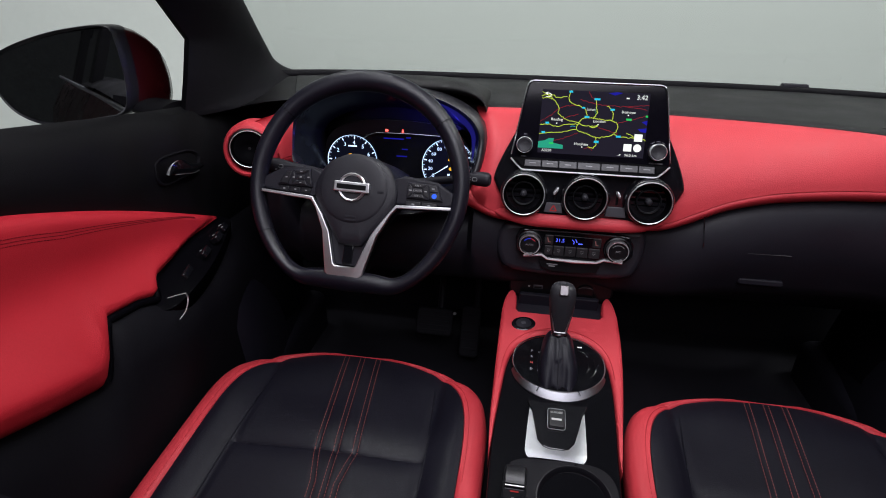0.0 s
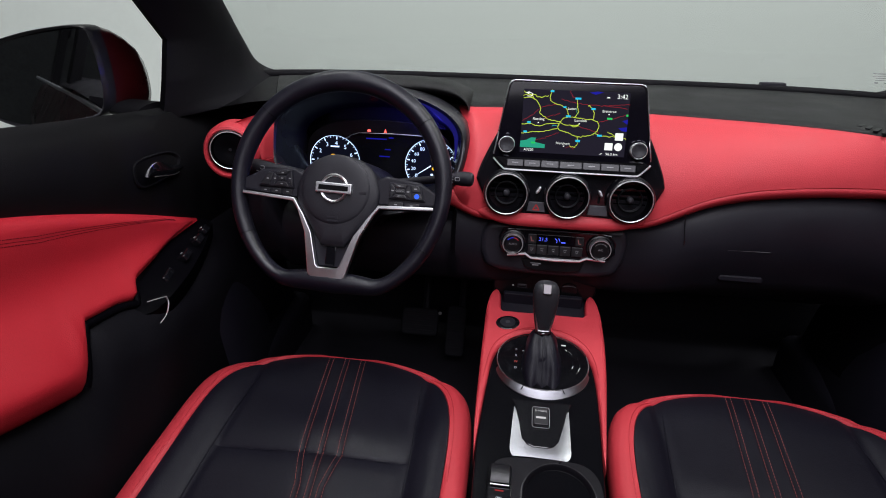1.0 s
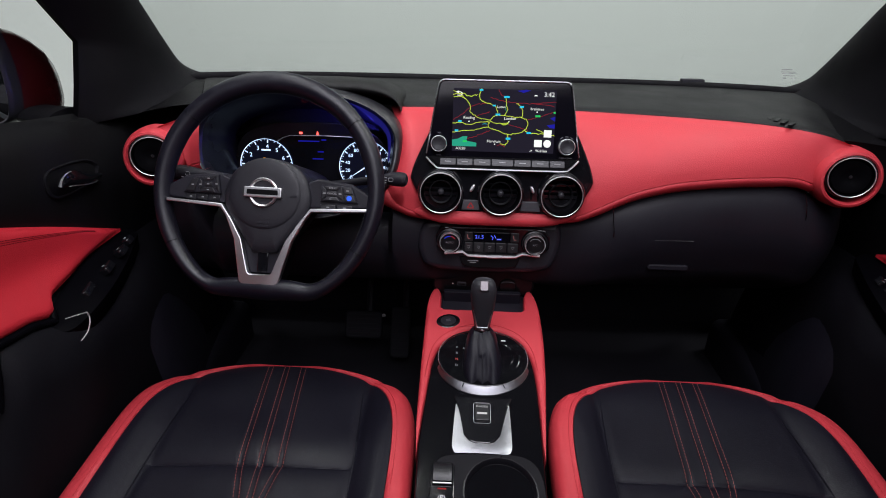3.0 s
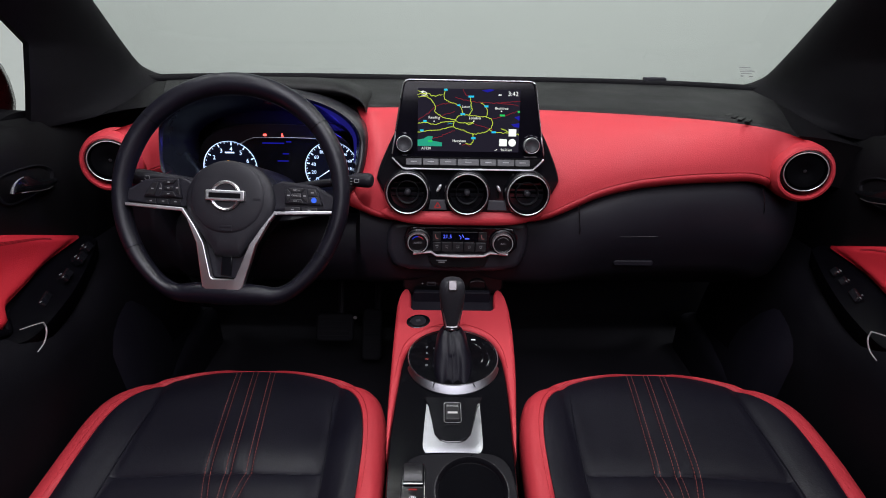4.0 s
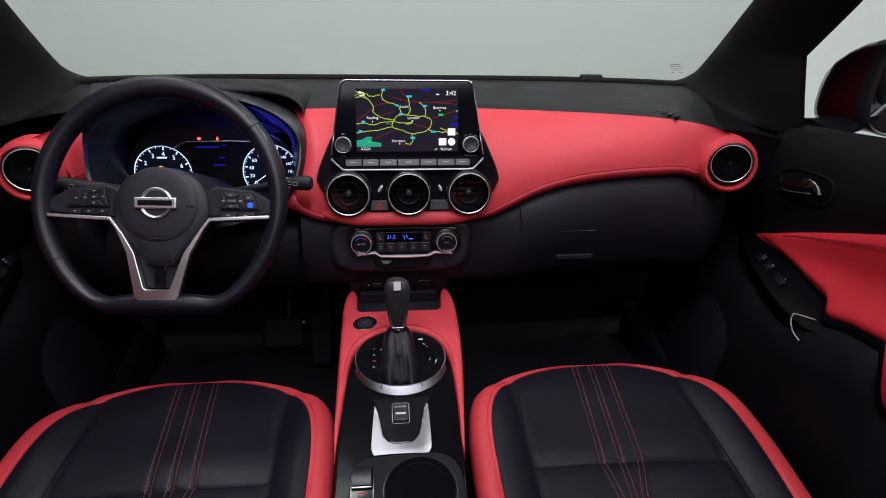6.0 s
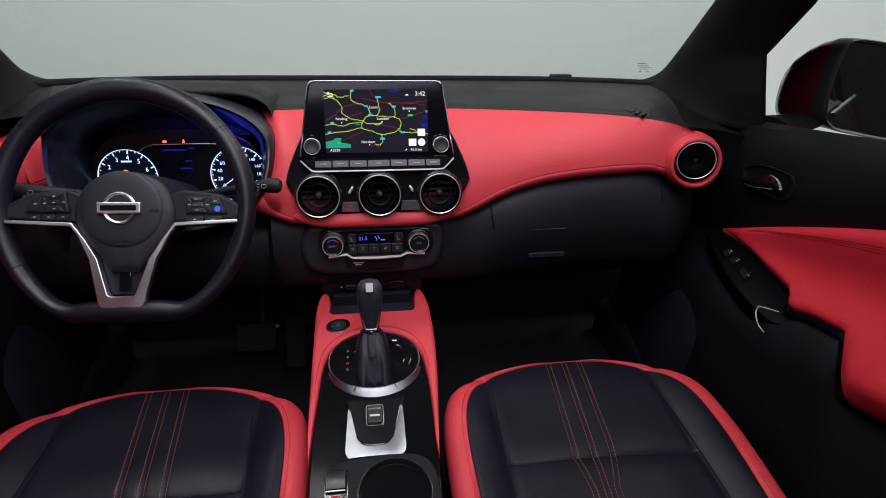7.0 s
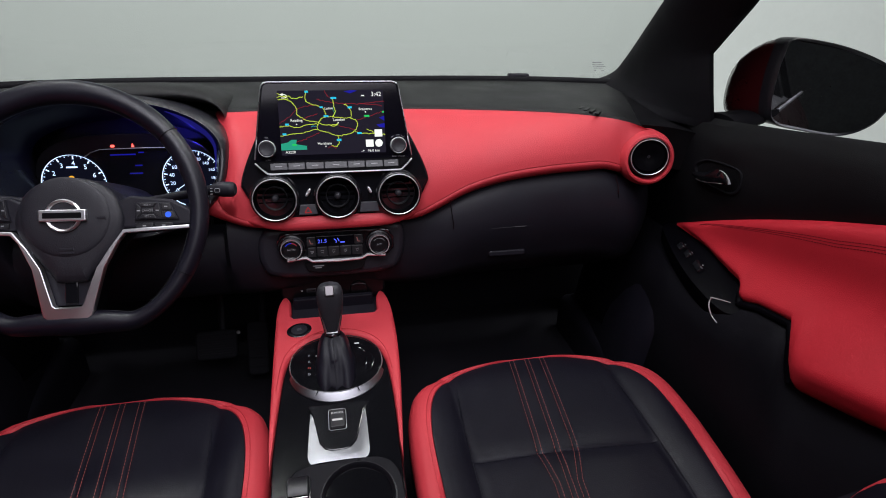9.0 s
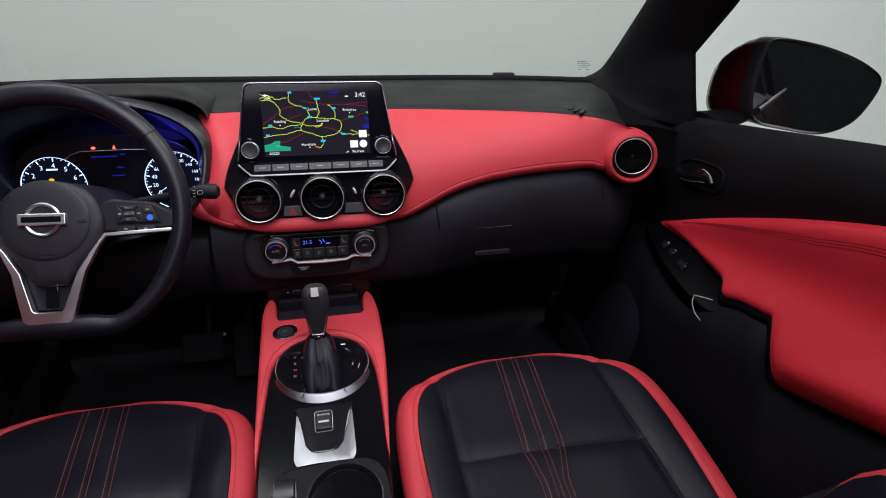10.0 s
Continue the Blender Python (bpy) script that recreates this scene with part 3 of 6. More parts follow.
def dashboard():
    d = thing("dashboard", (0, 1.1, 0.6), "dashboard with a red leatherette band between black soft pads", "dashboard")
    rows = []
    for x in [-0.615 + 1.23 * i / 164 for i in range(165)]:
        q = abs(x - XO)
        yr, zr, yl, zl = R_Y(min(q, 0.60)), R_Z(q), L_Y(q), L_Z(q)
        if q > 0.545:
            zl = min(zr - 0.004, 0.972 + math.sqrt(max(0.0, 0.045 ** 2 - (q - 0.587) ** 2)))
            yr = yl + max(0.006, yr - yl)
        row = [(x, yr + 0.03, zr - 0.012), (x, yr + 0.008, zr - 0.002)]
        cy, cz = yl + 0.012, zl + 0.72 * (zr - zl)
        for k in range(13):
            t = k / 12
            row.append((x, (1 - t) ** 2 * yr + 2 * t * (1 - t) * cy + t * t * yl, (1 - t) ** 2 * zr + 2 * t * (1 - t) * cz + t * t * zl))
        g = min(1.0, max(0.0, (q - 0.11) / 0.08)) * (1 - 0.6 * min(1.0, max(0.0, (q - 0.48) / 0.06)))
        row += [(x, yl + 0.0025, zl - 0.0012), (x, yl - 0.001, zl - 0.003), (x, yl - 0.001 * g, zl - 0.006 - 0.003 * g), (x, yl + 0.003 + 0.001 * g, zl - 0.010 - 0.006 * g), (x, yl + 0.012, zl - 0.014 - 0.008 * g), (x, yl + 0.05, zl - 0.016 - 0.009 * g)]
        rows.append(row)
    west = [r for r in rows if r[0][0] < -0.51]
    east = []
    for r in rows:
        if r[0][0] < -0.225:
            continue
        col = []
        for x, y, z in r:
            if x < -0.08:
                xb = hood_edge(z)
                x = xb + (x + 0.225) * (-0.08 - xb) / 0.145
                y += 0.040 * max(0.0, 1 - (x - xb) / 0.040) ** 2 * min(1.0, max(0.0, (z - 0.895) / 0.04))
            col.append((x, y, z))
        east.append(col)
    part("red_band", finish(grid(west), 70), RED, d, "red leatherette dash band behind the steering wheel")
    band = part("red_band", finish(grid(east), 70), RED, d, "red leatherette dash band with a stitched lower seam")
    for s in (-1, 1):
        line = []
        for i in range(60):
            q = 0.145 + (0.385 if s > 0 else 0.045) * i / 59
            line.append((XO + s * q, L_Y(q) + 0.0005, L_Z(q) - 0.0005))
        part("seam", tube(line, 0.0008, 5), DARKTHREAD, band, "dark red seam")
    # rolled lip under the centre vents
    rows = []
    for i in range(61):
        q = -0.155 + 0.31 * i / 60
        f = 1 - abs(q / 0.155) ** 5
        yl, zl = L_Y(abs(q)), L_Z(abs(q))
        rows.append([(XO + q, yl + a + b * f + 0.006 * (1 - f), zl + c * f - 0.002 * (1 - f)) for a, b, c in ((0.008, 0.0, 0.026), (0.003, -0.007, 0.0225), (0.001, -0.0145, 0.0165), (0.001, -0.0205, 0.0085), (0.001, -0.0225, 0.0010), (0.001, -0.0195, -0.0060), (0.003, -0.010, -0.0105), (0.012, 0.0, -0.013))])
    part("lower_lip", finish(grid(rows), 70), RED, band)
    # top pad back to the glass
    rows = []
    for i in range(81):
        u = -1 + 2 * i / 80
        row = []
        for k in range(-2, 15):
            v = max(0, k) / 14
            x = u * (0.585 + 0.135 * v if u > 0 else 0.515 + 0.155 * v)
            q = abs(x - XO) if v > 0 else abs(0.585 * u - XO)
            yr, zr = R_Y(min(q, 0.58)), R_Z(min(q, 0.60))
            if -0.54 < x < -0.17:
                yr = max(yr, 1.085)
            yr += 0.014 * min(1.0, max(0.0, (q - 0.53) / 0.04)) * (1 - v)
            if k < 0:
                row.append((x, yr + 0.003, zr - 0.05 + 0.05 * (k + 2)))
                continue
            back = 1.46 - 0.12 * u ** 4
            row.append((x, yr + 0.01 + (back - yr - 0.01) * v, zr + 0.004 + (1.060 - zr - 0.004) * (1 - (1 - v) ** 2) - 0.10 * max(0, v - 0.9)))
        rows.append(row)
    sides = (rows[0][2:], rows[-1][2:])
    top = part("top_pad", finish(grid(rows), 60), TOPPAD, d, "black grained top pad of the dashboard")
    # Corner trim in a darker black for the shade there; wider on the west.
    for s, edge in zip((-1, 1), sides):
        trim = []
        for o, h in ((0.0, 0.030), (0.0, 0.006), (0.002, 0.0), (0.03, 0.002), (0.07, 0.007), (0.12, 0.018), (0.21, 0.036)):
            row = [(s * min(0.712, abs(x) + o * (1.0 - 0.4 * k / 14)), y - 0.04 * o, z - 0.0015 - h * (1 - 0.5 * k / 14)) for k, (x, y, z) in enumerate(edge)]
            x, y, z = row[0]
            trim.append([(x, y + 0.012, z - 0.08), (x, y + 0.003, z - 0.006)] + row)
        part("shaded_corner_trim", finish(grid(trim), 60), DOORTOP, d, "black corner trim at the windscreen pillar, darkened for shade")
    part("glass_gasket", tube([(x, 1.385 - 0.10 * (x / 0.72) ** 4, 1.0595) for x in [-0.72 + 0.04 * k for k in range(37)]], 0.0105, 10), PILLAR, d)
    part("sensor_nub", box(pose(0.48, 1.372, 1.060), -0.027, 0.027, -0.01, 0.01, 0, 0.015, 0.003), HARD, d)
    for s in (-1, 1):
        for k in range(5):
            m = pose(s * (0.498 + 0.0025 * k), 1.054 - 0.0185 * k, 1.0494, 0, 0, s * -38)
            part("defroster_slot", box(m, -0.0036, 0.0036, -0.019 + 0.001 * k, 0.019 - 0.001 * k, -0.002, 0.0010, 0.0008), VENTBLACK, top)
        part("defroster_slot", tube(spline([(s * 0.494, 1.070, 1.0495), (s * 0.503, 1.088, 1.0495), (s * 0.515, 1.090, 1.0495), (s * 0.522, 1.070, 1.0495)], 4), 0.0022, 6), VENTBLACK, top)
    # lower panels
    rows = []
    for i in range(111):
        x = -0.66 + 1.32 * i / 110
        q = abs(x - XO)
        yl, zl = L_Y(min(q, 0.6)), L_Z(min(q, 0.6))
        if -0.53 < x < -0.19:
            zl, yl = 0.875, 0.96
        zl -= 0.009 * min(1.0, max(0.0, (q - 0.11) / 0.08))
        y0 = yl + 0.012 + 0.030 * max(0, 1 - q / 0.2) + 0.075 * max(0, (q - 0.555) / 0.10) ** 2
        row = [(x, y0 + 0.03, zl - 0.010), (x, y0 + 0.004, zl - 0.016)]
        for v in (0.05, 0.1, 0.17, 0.25, 0.33, 0.4, 0.46, 0.5, 0.55, 0.62, 0.7, 0.85, 1.0):
            z = zl - 0.016 - (zl - 0.016 - 0.60) * v
            row.append((x, y0 - 0.020 * math.sin(math.pi * min(1, v * 2.2)) * min(1, q / 0.25) + 0.62 * max(0, v - 0.48) ** 1.2, z))
        row.append((x, y0 + 0.36, 0.58))
        rows.append(row)
    low = part("lower_panel", finish(grid(rows), 70), HARD, d, "black lower dashboard panel")
    part("panel_joint", tube([(0.214, 0.934, 0.905), (0.216, 0.929, 0.885), (0.220, 0.926, 0.860), (0.222, 0.930, 0.835)], 0.0009, 6), PIANO, low)
    part("panel_joint", tube([(0.538, 0.936, 0.940), (0.544, 0.930, 0.920), (0.548, 0.929, 0.900), (0.550, 0.931, 0.880)], 0.0008, 6), PIANO, low)
    m = facing(0.331, 0.937, 0.789, 6)
    part("glovebox_latch", slab(m, rounded(0.075, 0.012, 0.005, 0, 0), 0.006, 0.003, 3, -0.002), HARD, low, "dark grey glovebox latch")
    part("glovebox_lid_edge", tube([(0.293, 0.9235, 0.848), (0.327, 0.9235, 0.8485), (0.362, 0.9235, 0.8485)], 0.0011, 6), BUTTON, low)
    return d


dashboard()


def round_vent(name, at, lean, turn, r, knob=True):
    v = thing(name, at, "round black air vent with a bright chrome ring", "air vent", "round dash vents")
    m = facing(*at, lean, turn)
    k = r / 0.035
    part("barrel", lathe(m, [(0.0368 * k, -0.03), (0.0368 * k, 0.003), (0.0362 * k, 0.0055), (0.0345 * k, 0.0062), (0.033 * k, 0.0), (0.031 * k, -0.012), (0.028 * k, -0.02), (0.0, -0.021)], 56), LOUVRE, v)
    part("chrome_ring", lathe(m, [(0.0372 * k, 0.0040), (0.0371 * k, 0.0074), (0.0367 * k, 0.0083), (0.0359 * k, 0.0084), (0.0353 * k, 0.0079), (0.0351 * k, 0.0030)], 56), RINGMETAL, v, "polished chrome ring")
    part("bezel", lathe(m, [(0.0415 * k, -0.03), (0.0418 * k, -0.004), (0.0412 * k, 0.0012), (0.0396 * k, 0.0034), (0.0378 * k, 0.0030), (0.0369 * k, -0.01)], 56), PIANO, v, "gloss black outer ring")
    if not knob:
        part("closed_disc", lathe(m, [(0.0335 * k, -0.004), (0.0320 * k, 0.0015), (0.0300 * k, 0.0028), (0.014 * k, 0.0020), (0.0115 * k, 0.0004), (0.0, 0.0)], 48), LOUVRE, v, "closed black vent disc")
        part("disc_pip", lathe(m, [(0.0030 * k, 0.0), (0.0026 * k, 0.0016), (0.0, 0.0018)], 20), BUTTON, v)
    if knob:
        part("inner_ring", lathe(m, [(0.0205 * k, -0.012), (0.0212 * k, -0.004), (0.0204 * k, -0.003), (0.0195 * k, -0.004), (0.0190 * k, -0.012)], 48), BUTTON, v)
    for j in range(5 if knob else 0):
        h = (j - 2) * 0.0105 * k
        w = math.sqrt(max(0.0, (0.030 * k) ** 2 - h * h))
        part("slat", box(m @ pose(0, h, -0.012, 25, 0, 0), -w, w, -0.0035, 0.0035, -0.001, 0.001, 0.0006), LOUVRE, v)
    if not knob:
        return v
    part("hub", lathe(m, [(0.0055 * k, -0.012), (0.0058 * k, -0.003), (0.005 * k, -0.001), (0.0035 * k, 0.0), (0.0, 0.0004)], 24), KNOB, v, "small grey centre knob")
    return v


for s, x in ((-1, -0.591), (1, 0.590)):
    at = (x, 0.914, 0.974)
    m = facing(*at, 6, s * -14)
    collar = lathe(m, [(0.0385, -0.035), (0.0388, -0.002), (0.0396, 0.006), (0.0416, 0.0092), (0.0450, 0.008), (0.0490, 0.001), (0.0515, -0.010), (0.0530, -0.03), (0.0535, -0.05), (0.050, -0.08)], 56)
    for v in collar.verts:
        v.co.x = x + (v.co.x - x) * (0.93 if (v.co.x - x) * s > 0 else 1.0)
    solid("vent_surround", collar, RED, "red leatherette collar round the outer air vent", "vent collar", group="vent collars")
    round_vent("outer_air_vent", (x - s * 0.001, at[1], at[2] + 0.004), 4, s * -20, 0.0318, False)


# ---- centre stack ----
def shield():
    t = thing("centre_stack", (0.012, 0.93, 0.95), "gloss black shield-shaped centre panel round three vents", "trim panel")
    m = facing(0.0, 0.929, 0.93, 13)
    half = [(0.0, -0.047), (0.070, -0.046), (0.110, -0.042), (0.138, -0.024), (0.158, 0.010), (0.160, 0.024), (0.149, 0.056), (0.124, 0.106), (0.108, 0.113), (0.0, 0.113)]
    out = [(0.014 + x, y) for x, y in half] + [(0.014 - x, y) for x, y in half[-2:0:-1]]
    out = [(p.x, p.y) for p in spline([(x, y, 0) for x, y in out], 5, True)]
    part("panel", slab(m, out, 0.02, 0.006, 4, -0.024), PIANO, t)
    for x, w in ((-0.039, 0.030), (0.066, 0.033)):
        b = part("switch", slab(m, [(x - w / 2 + 0.002, -0.018), (x + w / 2 - 0.002, -0.018), (x + w / 2 + 0.001, -0.035), (x - w / 2 - 0.001, -0.035)], 0.006, 0.001, 2, -0.004), GREYPAD, t, "grey switch between the vents")
        if x < 0:
            tri = [(-0.0055, -0.0045), (0.0055, -0.0045), (0, 0.0050)]
            for p, q in zip(tri, tri[1:] + tri[:1]):
                part("hazard_mark", ribbon(m @ pose(x, -0.027, 0.0023), [p, q], 0.0016), glow_red, b, "red hazard triangle")
        tilt = -32 if x < 0 else 24
        tab = slab(m @ pose(x + 0.002, 0.003, -0.004, 0, 0, tilt), superellipse(0.0028, 0.0075 if x < 0 else 0.0060, 2.4, 28), 0.010, 0.0022, 4)
        part("vent_flap_tab", tab, RINGMETAL, t, "small chrome vent tab")
        part("vent_flap_slot", slab(m @ pose(x + 0.001, -0.008, -0.0045), rounded(0.004, 0.013, 0.0015), 0.0012, 0.0004, 1), VENTBLACK, t)
    return t


glow_red = glow("lit_red_mark", (1.0, 0.06, 0.06), 0.35)
shield()
for x in (-0.092, 0.0125, 0.118):
    round_vent("centre_air_vent", (x, 0.9205, 0.9265), 5.7, 0, 0.0342)


def screen_unit():
    t = thing("infotainment_screen", (0.0125, 0.95, 0.97), "dark infotainment screen showing a road map at night", "touch screen")
    m = facing(0.0125, 0.94, 0.98, 15)
    c = [(-0.112, 0.129), (-0.108, 0.133), (-0.102, 0.1345), (0.102, 0.1345), (0.108, 0.133), (0.112, 0.129), (0.1145, 0.118), (0.1325, 0.008), (0.131, 0.003), (-0.131, 0.003), (-0.1325, 0.008), (-0.1145, 0.118)]
    part("housing", slab(m, c, 0.016, 0.003, 3, -0.016), PIANO, t)
    rim = [m @ Vector((*p, 0.0005)) for p in [(-0.1315, 0.010)] + [(-0.1145, 0.118)] + c[:6] + [(0.1145, 0.118), (0.1315, 0.010)]]
    part("rim", tube(rim, 0.0013, 8), DARKCHROME, t, "thin bright metal rim")
    part("glass", slab(m, shrink(c, 0.0025), 0.0012, 0.0006, 2, 0.0), SCREEN, t, "dark glass front")
    # the lit map
    x0, x1, y0, y1 = -0.0875, 0.0870, 0.0155, 0.1205
    disp = part("display", box(m, x0, x1, y0, y1, 0.0012, 0.0016, 0.0002), glow("map_night", (0.0125, 0.0105, 0.0195), 1.0), t, "lit map picture")
    W, H = x1 - x0, y1 - y0

    def at(u, v):
        return (x0 + u * W, y1 - v * H)
    yellow, dred, cyan, blue, teal, white = (glow("map_yellow", (0.72, 0.92, 0.07), 1.05), glow("map_red", (0.45, 0.02, 0.03), 0.8), glow("map_cyan", (0.02, 0.55, 0.85), 1.0), glow("map_blue", (0.01, 0.01, 0.35), 1.0), glow("map_teal", (0.02, 0.35, 0.22), 1.0), glow("map_white", (0.85, 0.88, 0.85), 1.2))
    roads = [
        (yellow, [(0.0, 0.14), (0.07, 0.13), (0.13, 0.18), (0.17, 0.30), (0.17, 0.37), (0.24, 0.45), (0.32, 0.48), (0.38, 0.51)]),
        (yellow, [(0.0, 0.10), (0.10, 0.08), (0.14, 0.12), (0.24, 0.10)]),
        (yellow, [(0.27, 0.0), (0.26, 0.16), (0.33, 0.22), (0.41, 0.27), (0.44, 0.38)]),
        (yellow, [(0.0, 0.55), (0.08, 0.54), (0.16, 0.57), (0.26, 0.53), (0.36, 0.52)]),
        (yellow, [(0.0, 0.70), (0.10, 0.67), (0.22, 0.65), (0.35, 0.60)]),
        (yellow, [(0.37, 0.50), (0.40, 0.43), (0.48, 0.41), (0.58, 0.43), (0.68, 0.44), (0.73, 0.50), (0.73, 0.58), (0.69, 0.66), (0.62, 0.70), (0.53, 0.71), (0.45, 0.66), (0.37, 0.62), (0.35, 0.56), (0.37, 0.50)]),
        (yellow, [(0.51, 0.12), (0.52, 0.24), (0.53, 0.33), (0.50, 0.42)]),
        (yellow, [(0.62, 0.22), (0.66, 0.27), (0.68, 0.36), (0.67, 0.44)]),
        (yellow, [(0.54, 0.71), (0.55, 0.82), (0.52, 0.88), (0.48, 0.87)]),
        (yellow, [(0.70, 0.64), (0.78, 0.68), (0.90, 0.69), (1.0, 0.71)]),
        (yellow, [(0.82, 0.62), (0.88, 0.66), (0.92, 0.70)]),
        (yellow, [(0.38, 0.52), (0.45, 0.54), (0.55, 0.54)]),
        (teal, [(0.52, 0.24), (0.51, 0.30), (0.53, 0.36)]),
        (yellow, [(0.0, 0.04), (0.06, 0.09), (0.10, 0.13)]),
        (yellow, [(0.47, 0.54), (0.50, 0.56), (0.53, 0.55), (0.55, 0.50)]),
        (cyan, [(0.30, 0.555), (0.34, 0.56)]),
        (dred, [(0.78, 0.22), (0.86, 0.20), (1.0, 0.18)]),
        (dred, [(0.44, 0.90), (0.48, 0.88), (0.52, 0.91)]),
        (dred, [(0.0, 0.92), (0.08, 0.82), (0.18, 0.78), (0.28, 0.72), (0.37, 0.66)]),
        (dred, [(0.0, 0.50), (0.10, 0.40), (0.16, 0.30), (0.26, 0.24), (0.36, 0.22)]),
        (dred, [(0.36, 0.14), (0.48, 0.18), (0.62, 0.21), (0.78, 0.22), (0.98, 0.25)]),
        (dred, [(0.72, 0.48), (0.80, 0.44), (0.88, 0.40), (1.0, 0.33)]),
        (dred, [(0.44, 0.0), (0.46, 0.08), (0.50, 0.12)]),
        (dred, [(0.56, 0.56), (0.66, 0.60), (0.74, 0.64)]),
        (dred, [(0.20, 0.47), (0.28, 0.40), (0.36, 0.36)]),
    ]
    for mat, pts in roads:
        line = [(p.x + 0.0020 * noise.noise((p.x * 640, p.y * 640, 1)), p.y + 0.0020 * noise.noise((p.x * 640, p.y * 640, 5))) for p in spline([(*at(u, v), 0) for u, v in pts], 9)]
        part("map_road", ribbon(m, line, 0.0008 if mat is yellow else 0.0006, 0.0018 if mat is yellow else 0.00175), mat, disp)
    for u, v, w, h in ((0.52, 0.12, 0.055, 0.03), (0.67, 0.27, 0.04, 0.03), (0.44, 0.40, 0.045, 0.03), (0.07, 0.52, 0.035, 0.03), (0.04, 0.67, 0.035, 0.03), (0.55, 0.78, 0.045, 0.035), (0.75, 0.68, 0.045, 0.03), (0.27, 0.02, 0.035, 0.03), (0.40, 0.26, 0.03, 0.025)):
        part("map_badge", box(m, *sorted((at(u - w / 2, v)[0], at(u + w / 2, v)[0])), *sorted((at(u, v - h / 2)[1], at(u, v + h / 2)[1])), 0.0018, 0.002, 0.0002), cyan, disp)
    for u, v, w, h in ((0.83, 0.41, 0.05, 0.03), (0.99, 0.35, 0.02, 0.03), (0.125, 0.84, 0.04, 0.03)):
        part("map_badge", box(m, *sorted((at(u - w / 2, v)[0], at(u + w / 2, v)[0])), *sorted((at(u, v - h / 2)[1], at(u, v + h / 2)[1])), 0.0018, 0.002, 0.0002), glow("map_green", (0.02, 0.6, 0.12), 1.0), disp)
    for pts in ([(0.0, 0.82), (0.06, 0.80), (0.10, 0.76), (0.15, 0.76), (0.14, 0.83), (0.24, 0.86), (0.24, 0.92), (0.0, 0.92)], ):
        part("map_park", slab(m, [at(u, v) for u, v in pts][::-1], 0.0003, 0.0001, 1, 0.0015), teal, disp)
    for pts in ([(0.62, 0.02), (0.70, 0.0), (0.75, 0.01), (0.68, 0.05)], [(0.92, 0.55), (1.0, 0.53), (1.0, 0.60), (0.95, 0.59)], [(0.95, 0.44), (1.0, 0.41), (1.0, 0.49)]):
        part("map_water", slab(m, [at(u, v) for u, v in pts][::-1], 0.0003, 0.0001, 1, 0.0015), blue, disp)
    for u, v, w, h in ((0.935, 0.685, 0.075, 0.115), (0.845, 0.845, 0.075, 0.115)):
        part("map_button", box(m, *sorted((at(u - w / 2, v)[0], at(u + w / 2, v)[0])), *sorted((at(u, v - h / 2)[1], at(u, v + h / 2)[1])), 0.0019, 0.0022, 0.0002), white, disp)
    part("map_button", slab(m @ pose(*at(0.935, 0.845), 0.0019), superellipse(0.0065, 0.0065, 2, 24), 0.0003, 0.0001, 1), white, disp)
    for u, v, word, size in ((0.16, 0.46, "Reading", 0.0062), (0.56, 0.46, "London", 0.0066), (0.47, 0.28, "Luton", 0.0060), (0.82, 0.30, "Braintree", 0.0060), (0.41, 0.83, "Horsham", 0.0062), (0.93, 0.07, "3:42", 0.0105), (0.085, 0.955, "A3220", 0.0062), (0.88, 0.965, "96.0 km", 0.0062)):
        part("map_word", lettering(m @ pose(*at(u, v), 0.0021), word, size), white, disp)
    for u, v in ((0.16, 0.52), (0.55, 0.51), (0.82, 0.345), (0.42, 0.875)):
        part("map_dot", slab(m @ pose(*at(u, v), 0.0019), superellipse(0.0011, 0.0011, 2, 12), 0.0003, 0.0001, 1), white, disp)
    line = [(p.x, p.y) for p in spline([(*at(u, v), 0) for u, v in ((0.03, 0.06), (0.07, 0.06), (0.085, 0.085), (0.07, 0.11), (0.035, 0.11))], 4)]
    part("back_arrow", ribbon(m, line, 0.0012, 0.002), white, disp)
    part("back_arrow", slab(m @ pose(*at(0.035, 0.06), 0.0019), [(0.003, 0.0025), (-0.0025, 0), (0.003, -0.0025)], 0.0003, 0.0001, 1), white, disp)
    part("weather_mark", slab(m @ pose(*at(0.80, 0.085), 0.0019), [(-0.003, -0.0012), (0.003, -0.0012), (0.002, 0.0008), (0, 0.0002), (-0.001, 0.0012)], 0.0003, 0.0001, 1), white, disp)
    part("distance_mark", slab(m @ pose(*at(0.775, 0.965), 0.0019), [(-0.003, -0.0012), (0.0005, 0.0), (0.0005, 0.0015), (0.003, 0.0005), (0.0005, -0.001)], 0.0003, 0.0001, 1), white, disp)
    # knobs
    for x in (-0.110, 0.1085):
        k = part("knob", lathe(m @ pose(x, 0.027, 0.001), [(0.0135, 0.0), (0.0135, 0.009), (0.0125, 0.0115), (0.0105, 0.012), (0.0095, 0.0112), (0.0, 0.0108)], 40), KNOB, t, "grey rotary knob with a chrome ring")
        part("knob_ring", lathe(m @ pose(x, 0.027, 0.001), [(0.0138, 0.001), (0.0139, 0.0098), (0.0136, 0.0118), (0.0130, 0.0125), (0.0124, 0.0116)], 40), RINGMETAL, k)
        part("knob_word", lettering(m @ pose(x, 0.0080, 0.0016), "PUSH" if x < 0 else "PUSH SOUND", 0.0036), GREYPRINT, t)
